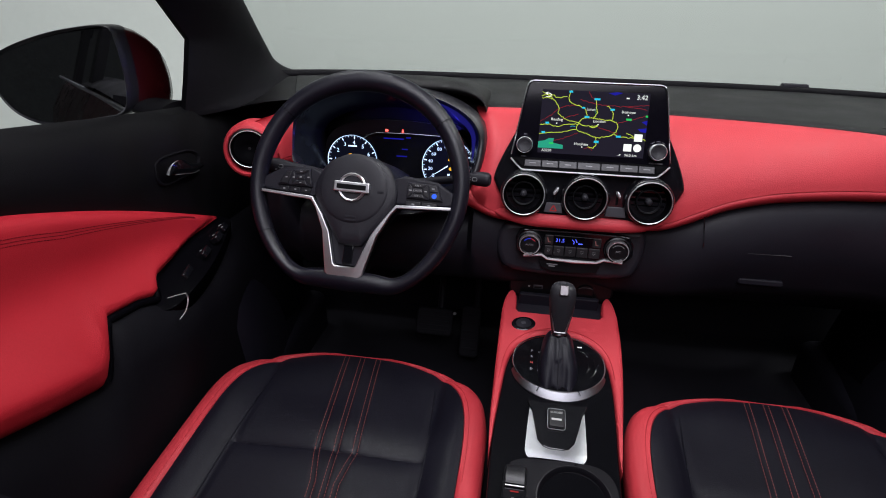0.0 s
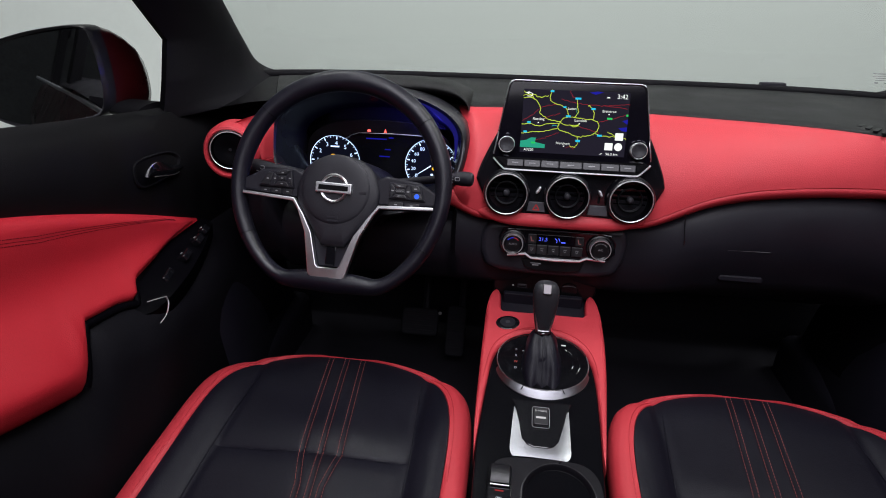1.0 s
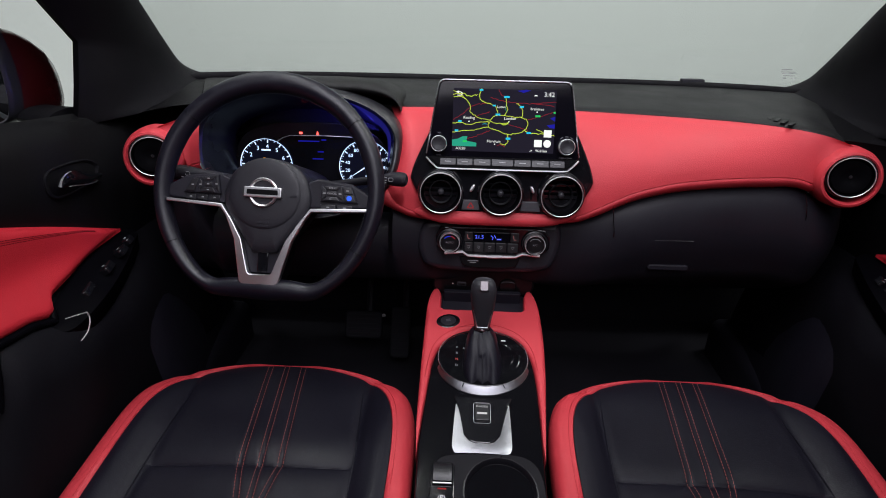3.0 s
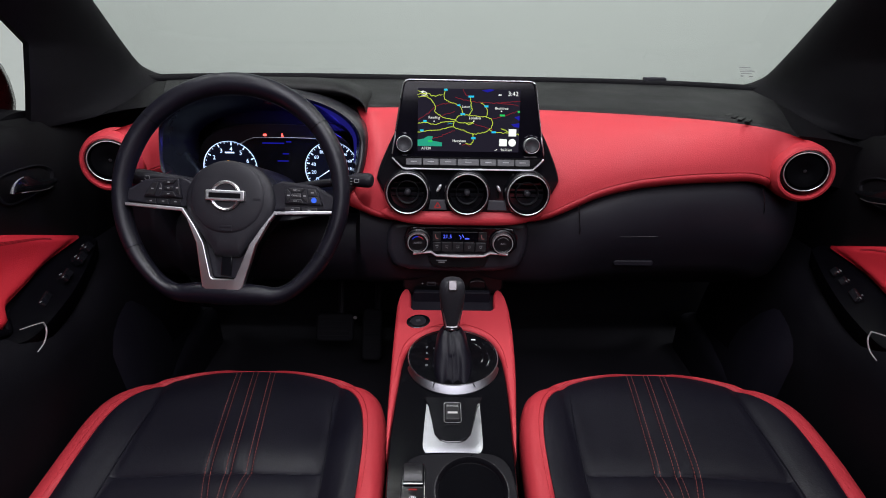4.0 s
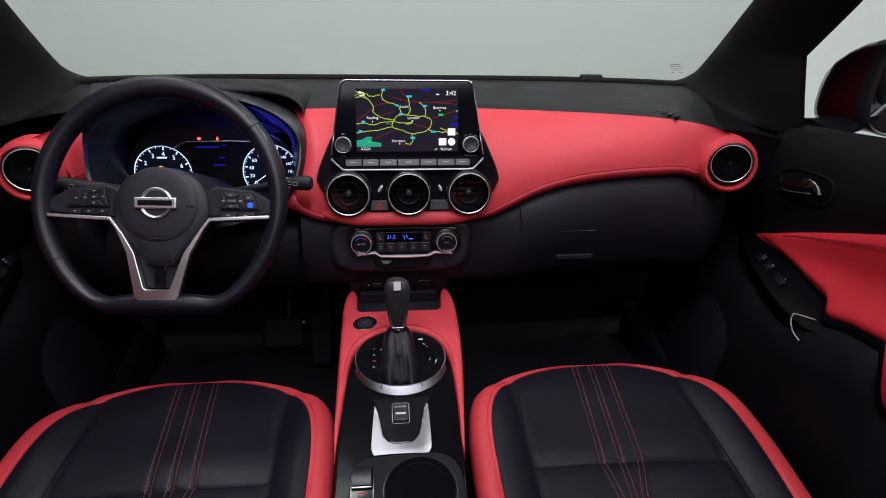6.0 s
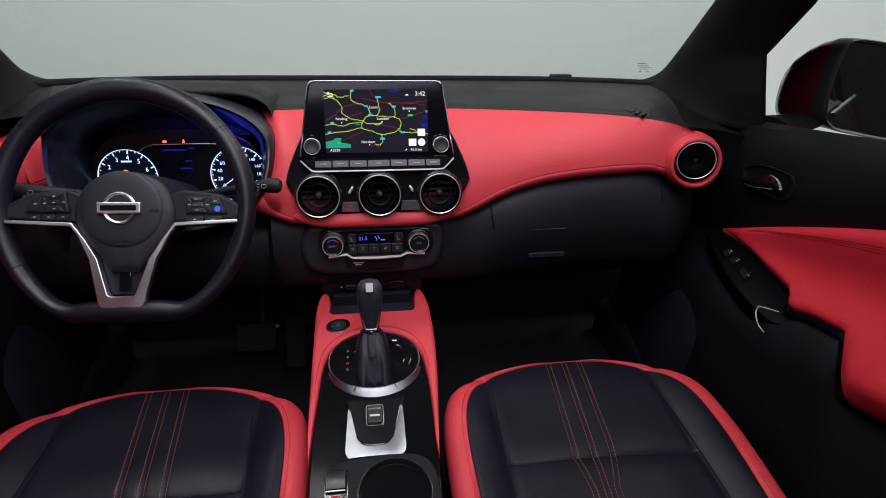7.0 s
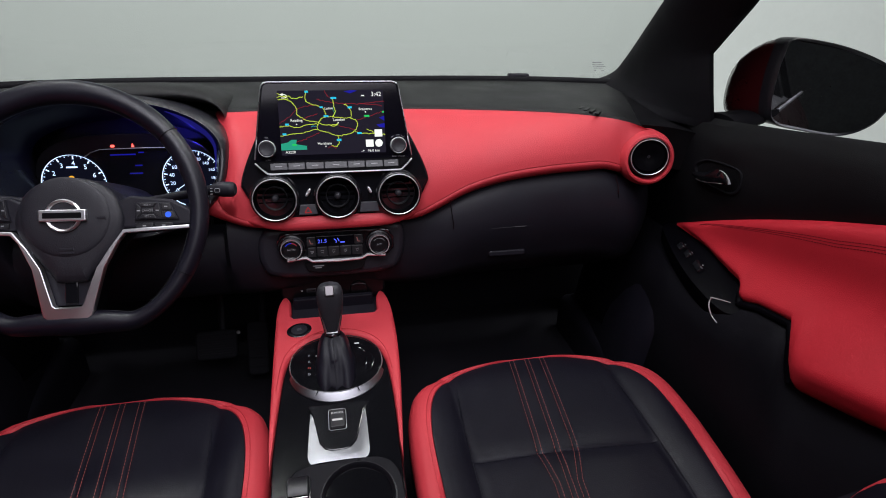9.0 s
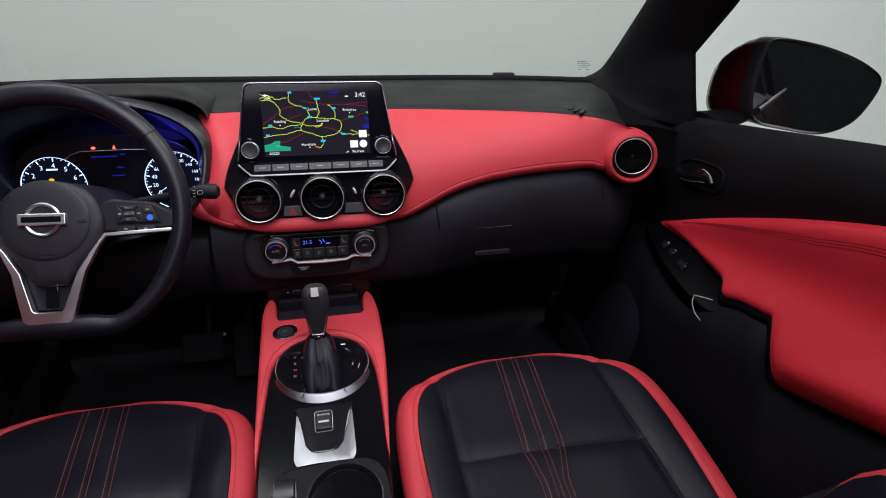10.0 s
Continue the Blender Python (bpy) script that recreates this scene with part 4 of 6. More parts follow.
        if x < 0:
            part("knob_word", lettering(m @ pose(x, 0.0455, 0.0016), "VOL", 0.0034), GREYPRINT, t)
        else:
            arc = [(x + 0.0175 * math.cos(radians(a)), 0.027 + 0.0175 * math.sin(radians(a))) for a in range(50, 131, 10)]
            for a in (0, 3, 6):
                part("knob_word", ribbon(m, arc[a:a + 3], 0.0016, 0.0016), GREYPAD, t)
    # key strip below the glass
    ms = facing(0.0125, 0.935, 0.972, 28)
    strip = part("key_strip", slab(ms, [(-0.131, 0.013), (-0.112, -0.006), (0.112, -0.006), (0.131, 0.013), (0.122, 0.0155), (-0.122, 0.0155)], 0.006, 0.0015, 3, -0.003), SWITCHBLACK, t, "silver edged strip of keys")
    edge = [ms @ Vector((x, y, 0.0022)) for x, y in ((-0.1315, 0.0125), (-0.1225, 0.003), (-0.1125, -0.0058), (-0.105, -0.0066), (0.0, -0.0068), (0.105, -0.0066), (0.1125, -0.0058), (0.1225, 0.003), (0.1315, 0.0125))]
    part("strip_edge", tube(edge, 0.0017, 8), SILVER, strip, "bright silver edge")
    xs = [-0.108, -0.079, -0.050, -0.019, 0.020, 0.050, 0.081, 0.108]
    for a, b in zip(xs, xs[1:]):
        key = part("key", box(ms, a + 0.0006, b - 0.0006, -0.0008, 0.0112, 0.002, 0.005, 0.0008), KEYGREY, strip, "grey key with small print")
        part("key_word", box(ms @ pose((a + b) / 2, 0.0055, 0.0051), -0.0055, 0.0055, -0.0007, 0.0007, 0, 0.0002, 0.0001), GREYPRINT, key)
    for sg in (-1, 1):
        part("corner_key", slab(ms, [(sg * 0.109, 0.0125), (sg * 0.109, -0.0005), (sg * 0.1125, -0.0005), (sg * 0.1255, 0.0125)][::sg], 0.003, 0.0008, 2, 0.002), SWITCHBLACK, strip)
    return t


screen_unit()


# ---- steering wheel ----
def steering_wheel():
    t = thing("steering_wheel", (-0.362, 0.90, 0.90), "black leather flat-bottomed steering wheel with satin silver spokes", "steering wheel")
    m = facing(-0.360, 0.828, 0.953, 25) @ pose(0, 0, 0, 0, 0, -1.7)
    # polar section of the rim below the spokes: wider at the corners, flat at the foot
    reach = table([(0, 0.1708), (25, 0.1722), (45, 0.1762), (56, 0.1780), (64, 0.1757), (72, 0.1660), (80, 0.1597), (90, 0.1572)])
    half = table([(0, 0.0130), (25, 0.0128), (45, 0.0122), (58, 0.0120), (72, 0.0155), (90, 0.0180)])
    upper = table([(0, 0.0130), (30, 0.0140), (60, 0.0166), (90, 0.0176)])
    path = []
    n = 180
    for i in range(n):
        a = 2 * math.pi * i / n
        below = math.degrees(math.asin(max(0.0, -math.sin(a))))
        r = reach(below)
        path.append((-0.0008 + r * math.cos(a), r * math.sin(a)))
    rows = []
    for i, (u, v) in enumerate(path):
        p = Vector((u, v, 0))
        q, r = Vector((*path[i - 1], 0)), Vector((*path[(i + 1) % n], 0))
        tan = (r - q).normalized()
        nor = Vector((tan.y, -tan.x, 0))
        a = math.degrees(math.atan2(v, u))
        grip = math.exp(-((abs(abs(a) - 90) - 70) / 14) ** 2) if v > 0 else 0
        slope = math.degrees(math.asin(min(1.0, abs(v) / math.hypot(u, v))))
        rad, dep = (half(slope) if v < 0 else upper(slope)) + 0.0006 * grip, 0.0158 + 0.001 * grip
        inn = 0.0012 * grip
        rows.append([m @ (p - nor * inn * max(0.0, -math.cos(b)) + nor * rad * math.cos(b) + Vector((0, 0, 1)) * dep * math.sin(b)) for b in (2 * math.pi * k / 20 for k in range(20))])
    rim = part("rim", finish(grid(rows, closed_u=True, closed_v=True), 60), RIM, t, "black leather rim")
    for a in (39, 141, 211, 328):
        i = round(a / 360 * n) % n
        ring = [Vector(p) for p in rows[i]]
        c = sum(ring, Vector()) / len(ring)
        part("rim_seam", tube([c + (p - c) * 1.012 for p in ring], 0.0007, 5, True), VENTBLACK, rim, "seam across the leather")
    # stitches on the inner side of the lower rim
    st = []
    for i in range(n):
        a = 360 * i / n
        if 190 < a < 350 and not 255 < a < 285:
            p, q = Vector(rows[i][10]), Vector(rows[(i + 1) % n][10])
            o = (m.to_3x3() @ Vector((0, 0, 1))) * 0.006
            st.append(tube([p + o, p.lerp(q, 0.6) + o], 0.0004, 4))
    part("stitching", merge(*st), BUTTON, rim, "dark grey stitches", "stuff")
    # hub with the airbag cover
    hub = [(0.0, 0.056), (0.030, 0.052), (0.054, 0.036), (0.067, 0.010), (0.069, -0.012), (0.060, -0.036), (0.0435, -0.058), (0.0300, -0.076), (0.0205, -0.0895), (0.0185, -0.0915), (0.0, -0.0925)]
    out = [(x, y) for x, y in hub] + [(-x, y) for x, y in hub[-2:0:-1]]
    out = [(p.x, p.y) for p in spline([(x, y - 0.008, 0) for x, y in out], 5, True)]
    part("hub_back", slab(m, [(x * 0.95, y * 0.95) for x, y in out], 0.045, 0.004, 2, -0.055), HARD, t)
    levels = [(0, -0.016), (0, 0.003), (0.0010, 0.0066), (0.0035, 0.0092), (0.009, 0.0112), (0.018, 0.0124), (0.034, 0.0128), (0.050, 0.0128)]
    cpt = Vector((0, -0.014))
    rr = []
    for d, h in levels:
        f = 1 - d / 0.068
        rr.append([m @ Vector((cpt.x + (x - cpt.x) * f, cpt.y + (y - cpt.y) * f, h)) for x, y in out])
    cover = finish(grid(rr, closed_u=True, cap=True), 50)
    cov = part("airbag_cover", cover, COVER, t, "black grained airbag cover with a chrome ring badge")
    mb = m @ pose(-0.0037, -0.0065, 0.0160)
    part("cover_dome", lathe(m @ pose(-0.003, -0.008, 0.0), [(0.0566, 0.0080), (0.0563, 0.0122), (0.0552, 0.0131), (0.0520, 0.0141), (0.0460, 0.0150), (0.0380, 0.0157), (0.0290, 0.0160), (0.0, 0.0160)], 72), COVER, cov, "raised round centre of the airbag cover")
    part("badge_ring", lathe(mb, [(0.0190, 0.0), (0.0228, 0.0), (0.0233, 0.0028), (0.0214, 0.0050), (0.0188, 0.0028)], 56, True), CHROME, cov, "chrome ring of the badge")
    part("badge_disc", lathe(mb, [(0.0200, 0.0012), (0.0, 0.0012)], 44), COVER, cov)
    part("badge_bar", slab(mb, rounded(0.0595, 0.0165, 0.002), 0.0058, 0.0016, 3), CHROME, cov, "plain silver bar of the badge")
    part("badge_inlay", slab(mb, rounded(0.0485, 0.0078, 0.0012), 0.0004, 0.0001, 1, 0.0058), VENTBLACK, cov, "dark inlay bar of the badge")
    part("airbag_print", box(m @ pose(0.0435, -0.010, 0.0150, 0, 0, 0), -0.0055, 0.0055, -0.0020, 0.0020, 0, 0.0008, 0.0003), HARD, cov)
    part("airbag_print", merge(box(m @ pose(-0.002, -0.056, 0.0148), -0.009, 0.009, 0.001, 0.0042, 0, 0.0008, 0.0003), box(m @ pose(-0.002, -0.056, 0.0144), -0.009, 0.009, -0.0042, -0.001, 0, 0.0008, 0.0003)), HARD, cov)
    # spokes
    for s in (-1, 1):
        pts = [(0.166, -0.020), (0.160, 0.0), (0.132, 0.016), (0.078, 0.022), (0.060, 0.014), (0.064, -0.026)]
        sp = part("spoke", slab(m, [(s * x, y) for x, y in pts][::-s], 0.016, 0.004, 3, -0.012), HARD, t)
        # switch blocks
        if s < 0:
            block = [(-0.134, -0.012), (-0.120, 0.012), (-0.080, 0.018), (-0.074, -0.012)]
            b = part("switch_block", slab(m, block[::-1], 0.005, 0.002, 2, 0.004), HARD, sp)
            keys = [[(-0.131, -0.010), (-0.119, 0.010), (-0.110, 0.011), (-0.115, -0.010)], [(-0.106, 0.0125), (-0.082, 0.016), (-0.087, 0.009), (-0.102, 0.007)], [(-0.106, -0.0105), (-0.082, -0.0105), (-0.087, -0.003), (-0.102, -0.003)], [(-0.1085, 0.010), (-0.1045, 0.006), (-0.1045, -0.003), (-0.1085, -0.009)], [(-0.080, 0.0145), (-0.076, -0.009), (-0.0845, -0.002), (-0.0845, 0.008)], [(-0.101, 0.005), (-0.088, 0.006), (-0.088, -0.001), (-0.101, -0.001)]]
            row2 = [[(x, -0.022), (x + 0.016, -0.0225), (x + 0.017, -0.0145), (x + 0.001, -0.014)] for x in (-0.131, -0.112, -0.093)]
        else:
            block = [(0.084, 0.012), (0.132, 0.011), (0.143, -0.014), (0.084, -0.014)]
            b = part("switch_block", slab(m, block[::-1], 0.005, 0.002, 2, 0.004), HARD, sp)
            keys = [[(0.087, 0.010), (0.093, 0.004), (0.093, -0.006), (0.087, -0.012)], [(0.090, 0.0105), (0.114, 0.0105), (0.110, 0.004), (0.094, 0.004)], [(0.090, -0.0125), (0.114, -0.0125), (0.110, -0.006), (0.094, -0.006)], [(0.095, 0.003), (0.109, 0.003), (0.109, -0.005), (0.095, -0.005)], [(0.111, 0.004), (0.117, 0.010), (0.121, -0.012), (0.111, -0.006)], [(0.119, 0.010), (0.131, 0.0095), (0.135, -0.001), (0.121, -0.001)], [(0.121, -0.002), (0.135, -0.002), (0.140, -0.0125), (0.122, -0.0125)]]
            row2 = [[(x, -0.027), (x + 0.024, -0.027), (x + 0.024, -0.018), (x, -0.018)] for x in (0.084, 0.110)]
        for k in keys + row2:
            part("key", slab(m, shrink(orient(k), 0.0003), 0.0035, 0.0010, 2, 0.007 if k in keys else 0.003), KEYCAP, b)
            cx, cy = sum(p[0] for p in k) / 4, sum(p[1] for p in k) / 4
            lit = s > 0 and k is keys[-1]
            if lit:
                part("key_mark", slab(m @ pose(cx, cy, 0.0106), superellipse(0.0042, 0.0042, 2, 20), 0.0003, 0.0001, 1), glow("lit_blue", (0.05, 0.16, 1.0), 1.0), b, "lit blue driving assist key")
            else:
                w = 0.0018 if s < 0 else 0.0022
                word = {1: "RES +", 2: "SET -", 3: "CANCEL"}.get(keys.index(k)) if s > 0 and k in keys else None
                if word:
                    part("key_word", lettering(m @ pose(cx, cy, 0.0107), word, 0.0040), GREYPRINT, b)
                    continue
                part("key_mark", box(m @ pose(cx, cy, 0.0106 if k in keys else 0.0066), -w, w, -0.0009, 0.0009, 0, 0.0003, 0.0001), GREYPRINT, b)
    left = [(-0.158, -0.0275), (-0.072, -0.0325), (-0.063, -0.044), (-0.047, -0.080), (-0.035, -0.146), (-0.027, -0.153)]
    right = [(0.020, -0.153), (0.027, -0.146), (0.044, -0.080), (0.063, -0.044), (0.072, -0.0325), (0.158, -0.0275)]
    inner = [(0.158, -0.0225), (0.070, -0.0270), (0.052, -0.052), (0.034, -0.080), (0.0155, -0.131), (0.0125, -0.134)]
    inner += [(-0.019, -0.134), (-0.0225, -0.131), (-0.036, -0.080), (-0.052, -0.052), (-0.070, -0.0270), (-0.158, -0.0225)]
    out = left + right + inner
    part("spoke_back", slab(m, shrink(orient(out), 0.0008), 0.030, 0.001, 2, -0.0275), GLOSSBACK, t, "gloss black flank of the spokes")
    part("spoke_trim", slab(m, orient(out), 0.011, 0.0012, 2, 0.003), SILVER, t, "satin silver spoke trim")
    lowp = [(-0.044, -0.070), (-0.0235, -0.133), (0.0170, -0.133), (0.042, -0.070)]
    part("lower_insert", slab(m, orient(lowp), 0.010, 0.002, 2, -0.010), HARD, t)
    part("lower_insert_panel", slab(m, orient([(-0.010, -0.085), (0.006, -0.085), (0.005, -0.130), (-0.011, -0.130)]), 0.004, 0.001, 2, 0.0), PIANO, t)
    # column and stalks
    mc = facing(-0.362, 0.828, 0.954, 25)
    part("column", lathe(mc, [(0.0, -0.05), (0.045, -0.05), (0.055, -0.08), (0.060, -0.16), (0.062, -0.22)], 32), HARD, t)
    return t


def orient(pts):
    n = len(pts)
    area = sum(pts[i][0] * pts[(i + 1) % n][1] - pts[(i + 1) % n][0] * pts[i][1] for i in range(n))
    return list(pts) if area > 0 else list(pts)[::-1]


steering_wheel()


def stalk(name, s, label):
    t = thing(name, (-0.362 + s * 0.06, 0.93, 0.94), label, "column stalk", "column stalks")
    if s > 0:
        path = spline([(-0.30, 0.925, 0.930), (-0.22, 0.915, 0.945), (-0.180, 0.910, 0.951), (-0.150, 0.905, 0.952)], 6)
    else:
        path = spline([(-0.42, 0.925, 0.930), (-0.48, 0.905, 0.950), (-0.52, 0.895, 0.957), (-0.555, 0.890, 0.957)], 6)
    part("arm", tube(path, lambda u: 0.007 + 0.0055 * max(0, min(1, (u - 0.5) * 4)) - 0.004 * max(0, u - 0.93) / 0.07, 14), HARD, t)
    x = -0.178 if s > 0 else -0.52
    m = facing(x, 0.8965 if s > 0 else 0.884, 0.953 if s > 0 else 0.957, 20)
    for k in range(3):
        part("stalk_mark", box(m @ pose(-0.007, 0.0045 * (k - 1), 0), -0.0018, 0.0018, -0.0007, 0.0007, -0.0005, 0.0008, 0.0002), GREYPRINT, t)
    part("stalk_mark", tube([m @ Vector((0.002 + x, 0.001 + y, 0.0006)) for x, y in rounded(0.0075, 0.0055, 0.0015)], 0.0005, 5, True), GREYPRINT, t)
    return t


stalk("wiper_stalk", 1, "black wiper stalk behind the steering wheel")
stalk("indicator_stalk", -1, "black indicator stalk behind the steering wheel")


# ---- instrument cluster ----
def cluster():
    t = thing("instrument_cluster", (-0.353, 1.05, 0.90), "lit instrument cluster with two white-ringed dials under a black hood", "instrument cluster")
    cx = -0.353

    def ring(a, b, y, zc, b2=0.11, k=120):
        out = []
        for i in range(k):
            c, s = math.cos(2 * math.pi * i / k), math.sin(2 * math.pi * i / k)
            n = 2.0 if s > 0 else 2.5
            out.append((cx + a * math.copysign(abs(c) ** (2 / n), c), y, zc + (b if s > 0 else b2) * math.copysign(abs(s) ** (2 / n), s)))
        return out
    cx = -0.355
    rows = [ring(0.150, 0.062, 1.068, 0.975, 0.12), ring(0.161, 0.070, 1.035, 0.984, 0.12), ring(0.171, 0.077, 1.00, 0.996, 0.12), ring(0.1745, 0.079, 0.982, 1.0, 0.122), ring(0.1762, 0.0800, 0.976, 1.0, 0.1235), ring(0.1790, 0.0815, 0.9735, 1.0, 0.125), ring(0.1830, 0.0843, 0.975, 1.0, 0.127), ring(0.1868, 0.0868, 0.980, 1.0, 0.129), ring(0.189, 0.0880, 0.990, 1.0, 0.13), ring(0.187, 0.086, 1.03, 1.0, 0.13), ring(0.174, 0.074, 1.10, 0.998, 0.12), ring(0.160, 0.05, 1.2, 0.99, 0.10)]
    rows = [[(x, y + (0.28 if z > 1.0 else 0.55) * (z - 1.0) * min(1, max(0, (1.06 - y) / 0.06)), z) for x, y, z in r] for r in rows]
    part("hood", finish(grid(rows[3:], closed_u=True), 60), BEZEL, t, "satin black rolled hood of the cluster")
    part("bowl", finish(grid(rows[:4], closed_u=True), 60), BOWL, t, "dark glossy lining of the cluster")
    # Blue glow on the bowl wall, put in as an emitting patch.
    strip = []
    for k in range(-4, 20):
        a, b = Vector(rows[2][k % 120]), Vector(rows[1][k % 120])
        c = Vector((cx, 1.03, 0.985))
        w = 0.9 * min(1.0, (k + 4) / 4, (19 - k) / 7)
        strip.append([a.lerp(c, 0.02), a.lerp(b, max(0.05, w)).lerp(c, 0.03)])
    part("blue_glow_patch", finish(grid(strip)), glow("cluster_blue", (0.010, 0.009, 0.13), 1.0), t, "blue glow on the lining inside the cluster hood")
    # brow pad on top of the hood, reaching back over the dash
    prof = [(1.046, 0.030), (1.036, 0.033), (1.027, 0.038), (1.0235, 0.0435), (1.026, 0.0490), (1.034, 0.0540), (1.048, 0.0572), (1.070, 0.0578), (1.100, 0.0545), (1.140, 0.0470), (1.190, 0.0350), (1.250, 0.0180)]
    prof = [(p.x, p.y) for p in spline([(y, z, 0) for y, z in prof], 3)]
    rows = []
    for y, z in prof:
        row = []
        for k in range(81):
            u = math.sin((-1 + 2 * k / 80) * math.pi / 2)
            h = max(0.0, 1 - abs(u) ** 5) ** 0.5
            row.append((-0.351 + 0.177 * u, y + 0.016 * u * u, 1.040 + z * h))
        rows.append(row)
    cx = -0.353
    part("hood_pad", finish(grid(rows), 60), TOPPAD, t, "black grained pad over the cluster")
    # dial plate
    my = facing(cx, 1.050, 0.935, 8)
    plate = part("dial_plate", slab(my, superellipse(0.150, 0.078, 2.8, 60), 0.006, 0.001, 2, -0.012), LINING, t)
    white, amber, dimblue, redlamp = glow("dial_white", (0.55, 0.71, 1.0), 1.8), glow("lamp_amber", (1.0, 0.48, 0.03), 1.1), glow("display_blue", (0.01, 0.01, 0.30), 0.8), glow("lamp_red", (1.0, 0.10, 0.08), 2.8)
    face = glow("dial_face", (0.004, 0.005, 0.014), 0.6)
    for dx, words, a0, a1, needle in ((-0.090, "0 1 2 3 4 5 6 7".split(), 209, -8, None), (0.107, "0 20 40 60 80 100 120 140 160 180 200".split(), 216, -24, 214)):
        dy = -0.007 if needle is None else -0.005
        d = part("dial", lathe(my @ pose(dx, dy, -0.006), [(0.0535, 0.0), (0.0535, 0.004), (0.052, 0.0045), (0.051, 0.002), (0.0, 0.002)], 64), face, plate, "dark dial face")
        md = my @ pose(dx, dy, 0)
        part("dial_ring", lathe(md, [(0.0518, -0.002), (0.0521, 0.0), (0.0514, 0.0002), (0.0511, -0.002)], 64), white, d, "lit white ring")
        n = len(words)
        for k in range((n - 1) * 4 + 1):
            a = radians(a0 + (a1 - a0) * k / ((n - 1) * 4))
            r0 = 0.0440 if k % 4 == 0 else (0.0475 if k % 2 == 0 else 0.049)
            c, s = math.cos(a), math.sin(a)
            part("tick", ribbon(md, [(r0 * c, r0 * s), (0.0500 * c, 0.0500 * s)], 0.0022 if k % 4 == 0 else 0.0013, -0.0030), white, d)
        for k, w in enumerate(words):
            a = radians(a0 + (a1 - a0) * k / (n - 1))
            part("numeral", lettering(md @ pose(0.0365 * math.cos(a), 0.0365 * math.sin(a), -0.0028), w, 0.0115 if len(w) < 2 else (0.0095 if len(w) < 3 else 0.0078)), white, d)
        if needle:
            a = radians(needle)
            part("needle", slab(md, orient([(0.046 * math.cos(a), 0.046 * math.sin(a)), (0.0012 * math.sin(a), -0.0012 * math.cos(a)), (-0.0012 * math.sin(a), 0.0012 * math.cos(a))]), 0.002, 0.0003, 1, -0.001), white, d, "white needle")
            for x, y in ((0.004, 0.012), (0.006, -0.006)):
                part("warning_lamp", slab(md @ pose(x, y, -0.0032), superellipse(0.0042, 0.0034, 2, 18), 0.0004, 0.0001, 1), amber, d, "lit amber lamp")
            part("warning_lamp", slab(md @ pose(0.002, -0.018, -0.0032), rounded(0.005, 0.004, 0.001), 0.0004, 0.0001, 1), white, d)
        else:
            part("dial_word", box(md @ pose(0, 0.030, -0.0028), -0.009, 0.009, -0.0014, 0.0014, 0, 0.0003, 0.0001), white, d)
            part("warning_lamp", slab(md @ pose(-0.004, 0.012, -0.0032), superellipse(0.0045, 0.0028, 2, 18), 0.0004, 0.0001, 1), amber, d, "lit amber lamp")
    # display between the dials
    disp = part("display", slab(my, orient([(-0.055, 0.048), (-0.035, 0.053), (0.098, 0.053), (0.105, 0.046), (0.070, 0.025), (0.056, -0.015), (0.055, -0.06), (-0.040, -0.06), (-0.036, -0.01), (-0.044, 0.028)]), 0.003, 0.0005, 1, -0.008), DISPLAY, plate, "dark display between the dials")
    for x, y, w in ((-0.005, 0.042, 0.035), (0.025, 0.045, 0.008), (0.018, 0.022, 0.010), (0.012, 0.008, 0.018)):
        part("display_line", box(my, x - w / 2 * 1.2, x + w / 2 * 1.2, y - 0.0012, y + 0.0012, -0.0048, -0.0046, 0.0001), dimblue, disp)
    part("display_edge", tube([my @ Vector((x, y, 0)) for x, y in ((-0.066, 0.040), (-0.055, 0.0475), (-0.040, 0.0525), (0.03, 0.0535), (0.104, 0.052))], lambda u: 0.0008 + 0.0022 * max(0, 0.35 - u), 6), SILVER, plate, "thin silver edge")
    for x, out in ((-0.0195, rounded(0.0066, 0.0044, 0.0016)), (0.0135, [(-0.0024, -0.0026), (0.0024, -0.0026), (0.0006, 0.0036), (-0.0006, 0.0036)])):
        part("warning_lamp", slab(my @ pose(x, 0.0575, -0.004), out, 0.0006, 0.0002, 1), redlamp, plate, "lit red warning lamp")
    return t


cluster()
# Added, unseen fill lamp: gives the bowl its blue sheen.
area_lamp("cluster_blue_fill", (-0.226, 1.030, 1.022), (-0.40, 1.13, 1.035), 0.03, 0.015, 0.30, (0.06, 0.05, 1.0))


